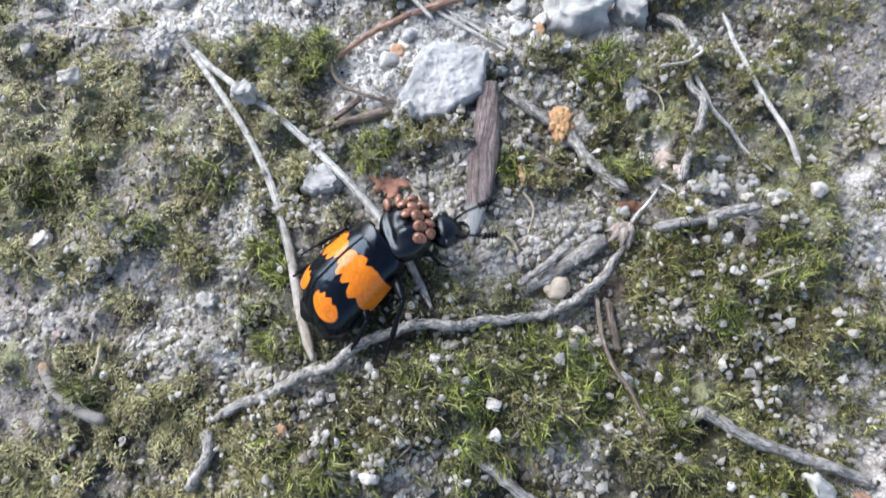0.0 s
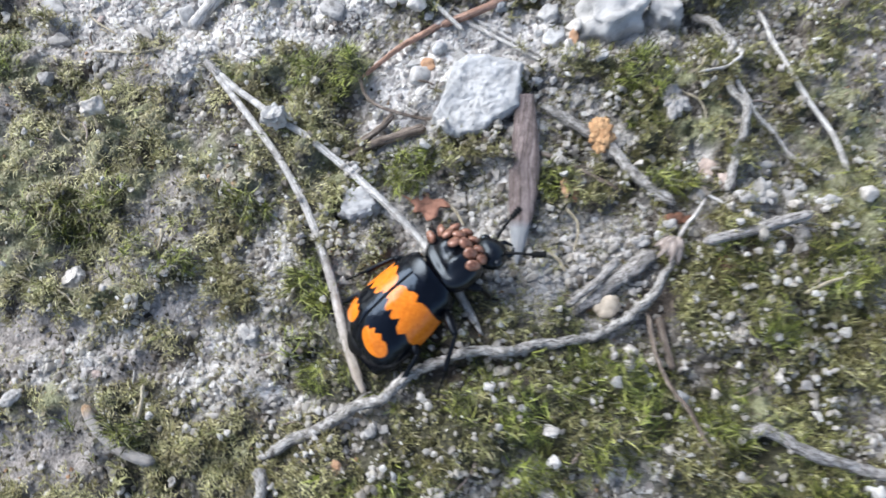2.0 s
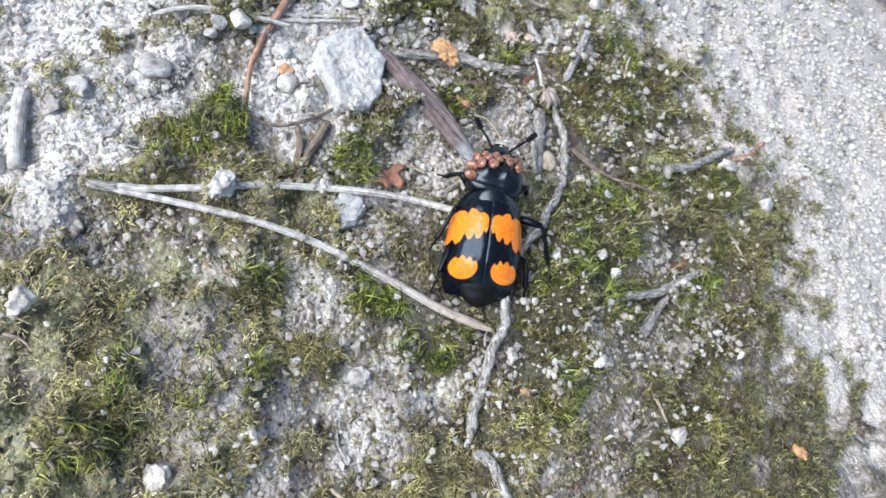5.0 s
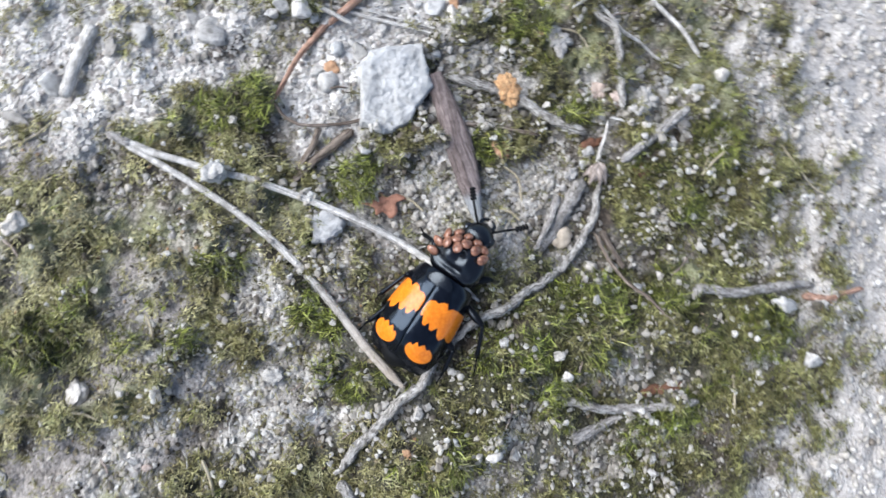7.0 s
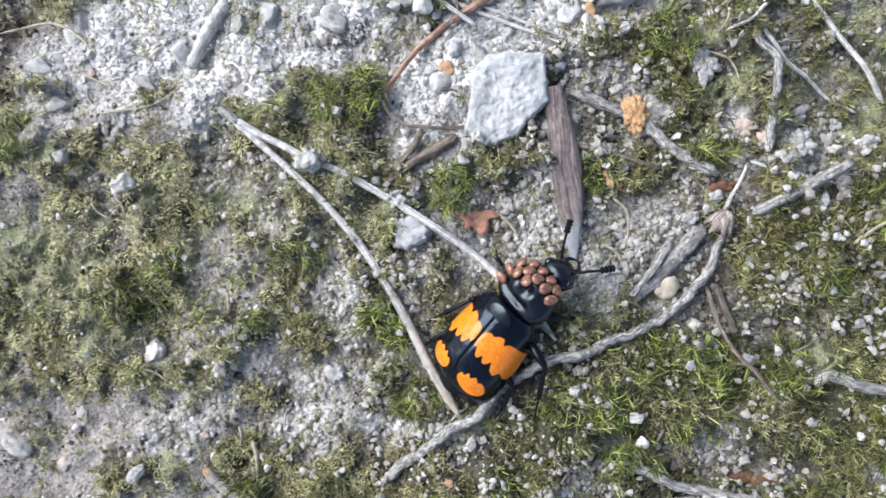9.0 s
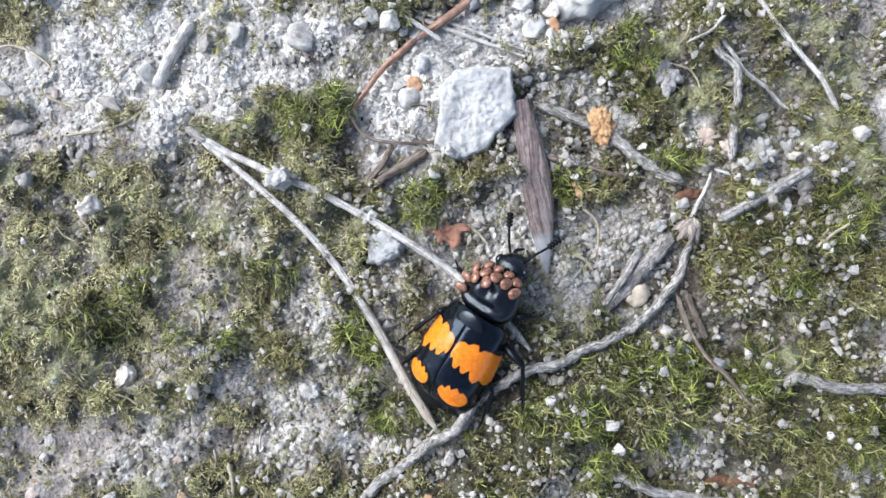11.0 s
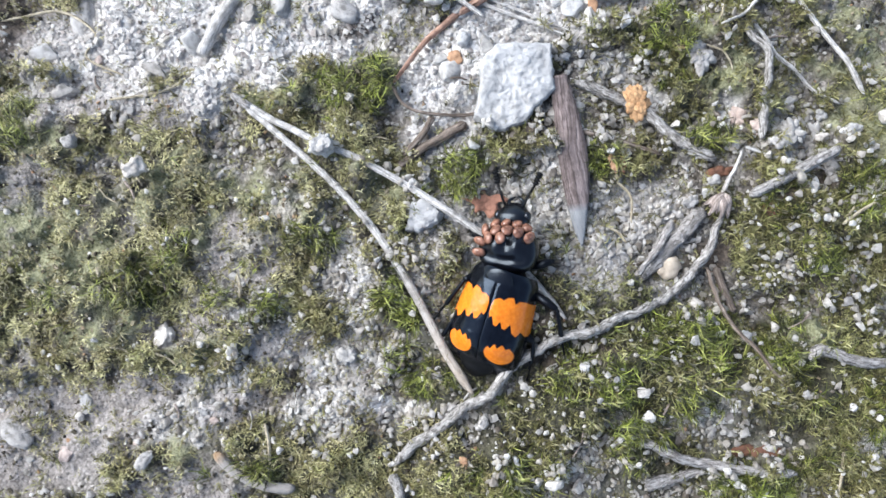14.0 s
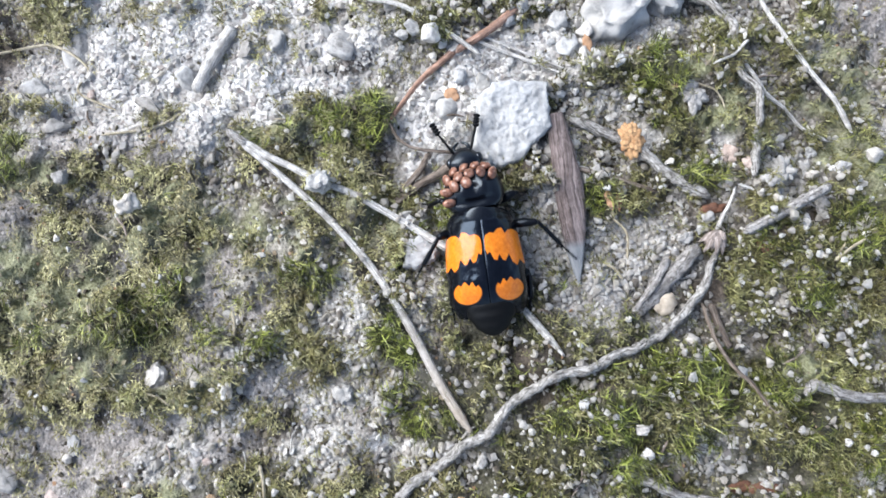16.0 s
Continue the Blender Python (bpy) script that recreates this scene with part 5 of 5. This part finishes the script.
def pronotum_shape(p):
    """A broad shield, wider and flatter behind, with two lobes, a middle furrow and a groove before its rear rim."""
    u, v, w = p.x / 2.6, p.y / 2.15, p.z / 1.5
    flat = lambda q, e: math.copysign(abs(q) ** e, q)
    x, y, z = 2.6 * flat(u, 0.84), 2.15 * flat(v, 0.86), 1.5 * flat(w, 0.8)
    x *= 1.04 - 0.08 * v
    if z > 0:
        z += 0.3 * math.exp(-((abs(x) - 0.95) / 0.5) ** 2 - ((y - 0.1) / 0.8) ** 2)
        z -= 0.07 * math.exp(-(x / 0.3) ** 2) * max(0, min(1, y + 1))
        z -= 0.24 * math.exp(-((y + 1.05 - 0.04 * x * x) / 0.34) ** 2) * math.exp(-(x / 2.1) ** 4)
        z += 0.07 * noise.noise(Vector((x * 1.1, y * 1.1, 2)))
    return Vector((x, y, z if z > 0 else z * 0.75))


def head_shape(p):
    x, y, z = p
    x *= 1.05 - 0.2 * max(0, y) - 0.05 * max(0, -y)
    z -= 0.25 * max(0, y)
    return Vector((x, y, z))


def limb(name, points, r0, r1, mat, swell=0.0, sides=8):
    path = spline(points, 0.22)
    return tube_mesh(name, path, lambda s: r0 + (r1 - r0) * s + swell * math.sin(math.pi * s), mat, sides, 1.0, 0.06, len(points))


LEGS = {"fore": ((1.7, 5.2, 2.0), (3.9, 6.1, 2.7), (5.3, 6.3, 1.3), (6.2, 6.8, 0.4)),
        "middle": ((2.3, 3.2, 2.1), (4.9, 2.4, 3.3), (6.6, 0.1, 1.9), (7.9, -1.6, 0.9)),
        "hind": ((2.1, -0.2, 2.0), (4.3, -0.7, 2.9), (5.2, -2.6, 1.9), (5.7, -4.2, 0.9))}


def beetle():
    bug = tagged(new("carrion_beetle"), "glossy black burying beetle with jagged orange bands, carrying tan mites", "beetle")
    moving = {}
    for side in (-1, 1):
        part("elytron", elytron(side), bug, label="black wing case with two jagged orange bands")
    trunk = lambda p: Vector((p.x, p.y, p.z))
    part("thorax", dome("thorax", 2.75, 4.6, 1.5, DULL_SHELL, trunk), bug, pose(0, 0.6 * MM, 2.3 * MM), "dull black underside")
    def tail(p):
        k = 1 - 0.12 * max(0, -p.y / 3.2) ** 2
        ring = 0.05 * math.sin(p.y * 7)
        return Vector((p.x * k * (1 + ring), p.y, p.z * k * (1 + ring)))
    moving["abdomen"] = part("abdomen", dome("abdomen", 2.2, 3.2, 1.2, DULL_SHELL, tail, 40, 40), bug, label="ringed black tip of the abdomen")
    def shield(p):
        k = max(0.06, min(1.0, 0.5 + 0.55 * (p.y + 0.85) / 0.85)) if p.y < 0 else 1.0
        return Vector((p.x * k, p.y, p.z - 0.12 * p.x * p.x))
    part("scutellum", dome("scutellum", 1.2, 0.95, 0.16, SHELL, shield, 40, 24), bug, pose(0, 3.75 * MM, 4.86 * MM, 8, 0, 0), "triangular black shield between the wing cases")
    # front of the body, hung on the neck
    front = part("pronotum", dome("pronotum", 2.6, 2.15, 1.5, SHELL, lambda p: pronotum_shape(p) * Vector((0.91, 0.95, 0.95)) + Vector((0, 2.1, -0.05)), 64, 40), bug, label="lobed glossy black neck shield")
    moving["pronotum"] = front
    mite = dome("mite", 0.45, 0.57, 0.3, MITE_SHELL, lambda p: Vector((p.x * (1 - 0.25 * p.y), p.y, p.z)), 14, 10)
    spots = [(-1.3, 3.95), (-0.42, 4.08), (0.5, 4.08), (1.35, 3.9), (-1.95, 3.3), (-1.0, 3.35), (-0.05, 3.45), (0.9, 3.4), (1.8, 3.1), (-1.5, 2.65), (-0.5, 2.75), (-2.2, 2.3), (-2.15, 1.4)]
    for k, (x, y) in enumerate(spots):
        z = 1.5 * max(0.05, 1 - abs(x / 2.7) ** 2.4 - abs((y - 2.0) / 2.15) ** 2.4) ** 0.42 + 0.12
        part("mite", mite, front, pose(x * MM, y * MM, z * MM, -32 * (y - 2.0), 24 * x, -20 * x + 37 * math.sin(k * 7)), "shiny tan mite clinging to the beetle")
    head = part("head", dome("head", 1.42, 1.3, 0.95, SHELL, lambda p: head_shape(p) + Vector((0, 4.9, -0.6)), 40, 24), bug, label="glossy black head")
    moving["head"] = head
    for side in (-1, 1):
        part("eye", dome("eye", 0.34, 0.45, 0.4, EYE_SHELL, lambda p: p, 20, 12), head, pose(side * 1.22 * MM, 4.95 * MM, -0.4 * MM))
        part("mandible", limb("mandible", [(side * 0.5, 5.8, -0.95), (side * 0.62, 6.35, -1.1), (side * 0.1, 6.75, -1.15)], 0.26, 0.08, SHELL), head)
    for side in (-1, 1):
        feeler = part("antenna", limb("antenna", [(0, 0, 0), (side * 0.5, 0.75, 0.25), (side * 1.15, 1.75, 0.1)], 0.12, 0.1, DULL_SHELL, 0.0, 7), bug, label="thin black feeler")
        for k in range(4):
            leaf = dome("club_plate", 0.3, 0.17, 0.2, DULL_SHELL, lambda p: p, 12, 8)
            part("club_plate", leaf, feeler, pose(side * (1.2 + 0.13 * k) * MM, (1.85 + 0.25 * k) * MM, 0.1 * MM, 0, 0, -side * 30), "comb-like club plate")
        moving["feeler", side] = feeler
    for name, (hip, knee, ankle, toe) in LEGS.items():
        for side in (-1, 1):
            reach = {"fore": 0.6, "middle": 0.82, "hind": 0.66}[name] if side > 0 else 0.48 if name == "middle" else 0.55
            flip = lambda p: Vector(((p[0] - hip[0]) * side * reach, p[1] - hip[1], p[2] - hip[2]))
            h, k, a, t = (flip(p) for p in (hip, knee, ankle, toe))
            leg = part("leg", limb("leg", [h, h.lerp(k, 0.5) + Vector((0, 0, 0.15)), k], 0.29, 0.23, LIMB_SHELL, 0.13), bug, label="black jointed " + name + " leg")
            part("shin", limb("shin", [k, k.lerp(a, 0.5) + Vector((0, 0, 0.1)), a], 0.16, 0.23, LIMB_SHELL), leg)
            part("foot", limb("foot", [a, a.lerp(t, 0.5), t], 0.1, 0.07, DULL_SHELL), leg)
            for spur in (-1, 1):
                tip = a + (a - k).normalized() * 0.5 + Vector((0.22 * spur, 0.22 * spur, 0))
                part("spur", limb("spur", [a, a.lerp(tip, 0.5), tip], 0.08, 0.02, DULL_SHELL, 0, 5), leg)
            moving["leg", name, side] = leg
    return bug, moving


BUG, MOVING = beetle()

# seconds; x, y, z; turn, pitch and roll of the body; turn of the neck; how far the abdomen stands out
BUG_ROWS = [
    (0, -6.19, -3.85, 0.97, -55.6, 17.5, -19.9, -25, 0.2), (0.5, -6.37, -3.72, 0.45, -55.9, 17.4, -19.7, -14, 0.2),
    (1, -6.33, -3.73, 0.06, -58.7, 17.4, -18.8, -15, 0.2), (1.5, -6.25, -3.70, 0.16, -57.0, 17.6, -18.5, -17, 0.2),
    (2, -6.18, -3.97, 0.36, -58.8, 18.5, -18.7, -10, 0.2), (2.5, -5.52, -3.81, 0.39, -57.4, 19.4, -19.6, -17, 0.2),
    (3, -5.47, -3.81, 0.49, -57.1, 18.9, -18.9, -24, 0.2), (3.5, -5.19, -3.81, 0.65, -56.7, 16.8, -14.8, -18, 0.3),
    (4, -4.84, -3.92, 0.60, -57.8, 15.7, -12.1, -5, 0.6), (4.5, -4.00, -4.44, 0.42, -56.9, 15.6, -13.6, -7, 0.7),
    (7, -5.33, -5.04, 0.39, -60.1, 15.8, -16.0, -1, 0.3), (7.5, -5.38, -4.88, 0.51, -56.2, 17.6, -19.0, -7, 0.3),
    (8, -5.70, -4.94, 0.52, -54.1, 19.6, -22.0, -9, 0.3), (8.5, -5.79, -4.99, 0.46, -55.3, 19.9, -21.0, -12, 0.3),
    (9, -5.67, -4.96, 0.40, -58.7, 19.3, -19.0, -6, 0.3), (11.5, -5.66, -4.53, 0.28, -49.8, 18.3, -17.0, 7, 0.3),
    (12, -5.77, -4.58, 0.17, -50.2, 16.1, -16.0, 12, 0.3), (12.5, -5.66, -4.54, 0.06, -46.6, 15.6, -15.0, 18, 0.3),
    (13, -5.53, -4.40, 0.03, -44.9, 17.4, -16.0, 9, 0.3), (13.5, -5.27, -3.99, 0.05, -41.4, 18.2, -17.0, 5, 0.3),
    (14, -5.83, -4.00, 0.08, -34.5, 15.0, -16.0, 15, 0.6), (14.5, -5.34, -3.36, 0.04, -26.0, 9.2, -14.0, 14, 1),
    (15, -4.64, -1.14, -0.04, -16.9, 5.4, -12.0, 18, 1.2), (15.5, -4.53, 1.18, 0.15, -10.7, 3.2, -9.0, 15, 1.4),
    (16, -5.16, 3.31, 0.51, -6.8, 2.0, -5.5, 7, 1.4),
]


def motions():
    walk(BUG, [(t, pose(x * MM, y * MM, z * MM, pitch, roll, turn)) for t, x, y, z, turn, pitch, roll, _, _ in BUG_ROWS])
    neck = lambda r, share, dip: pose(*(NECK * MM), 0, 0, share * r[7]) @ pose(0, 0, 0, -0.8 * r[5] + dip, 0, 0)
    walk(MOVING["pronotum"], [(r[0], neck(r, 0.75, 2)) for r in BUG_ROWS])
    walk(MOVING["head"], [(r[0], neck(r, 1.0, -4 + 3 * math.sin(r[0] * 2))) for r in BUG_ROWS])
    walk(MOVING["abdomen"], [(r[0], pose(0, (-1.2 - r[8]) * MM, 2.9 * MM)) for r in BUG_ROWS])
    for side in (-1, 1):
        walk(MOVING["feeler", side], [(r[0], neck(r, 1.0, -4) @ pose(side * 0.75 * MM, 5.8 * MM, -0.55 * MM, 5 + 8 * math.sin(r[0] * 3 + side), 0, 14 * math.sin(r[0] * 2.3 + 1.5 * side))) for r in BUG_ROWS])
    order = {"fore": 0, "middle": 1, "hind": 0}
    for name, (hip, *_) in LEGS.items():
        for side in (-1, 1):
            beat = order[name] + (side > 0)
            times = [r[0] for r in BUG_ROWS if r[0] <= 14] + [14.25, 14.5, 14.75, 15.0, 15.25, 15.5, 15.75, 16.0]
            rows = []
            for t in times:
                at = [np.interp(t, [r[0] for r in BUG_ROWS], [r[k] for r in BUG_ROWS]) for k in range(9)]
                step = 15 * math.sin((t - 14) * 2 * math.pi / 0.9 + math.pi * beat) if t > 14 else 2 * math.sin(t * 1.9 + 2 * beat + side)
                dip = math.degrees(math.asin(max(-0.5, min(0.5, hip[0] * side * math.sin(radians(-at[6])) / 5.5))))
                rows.append((t, pose(hip[0] * side * MM, hip[1] * MM, hip[2] * MM, -at[5] * 0.8, -at[6] + side * dip, step)))
            walk(MOVING["leg", name, side], rows)


motions()
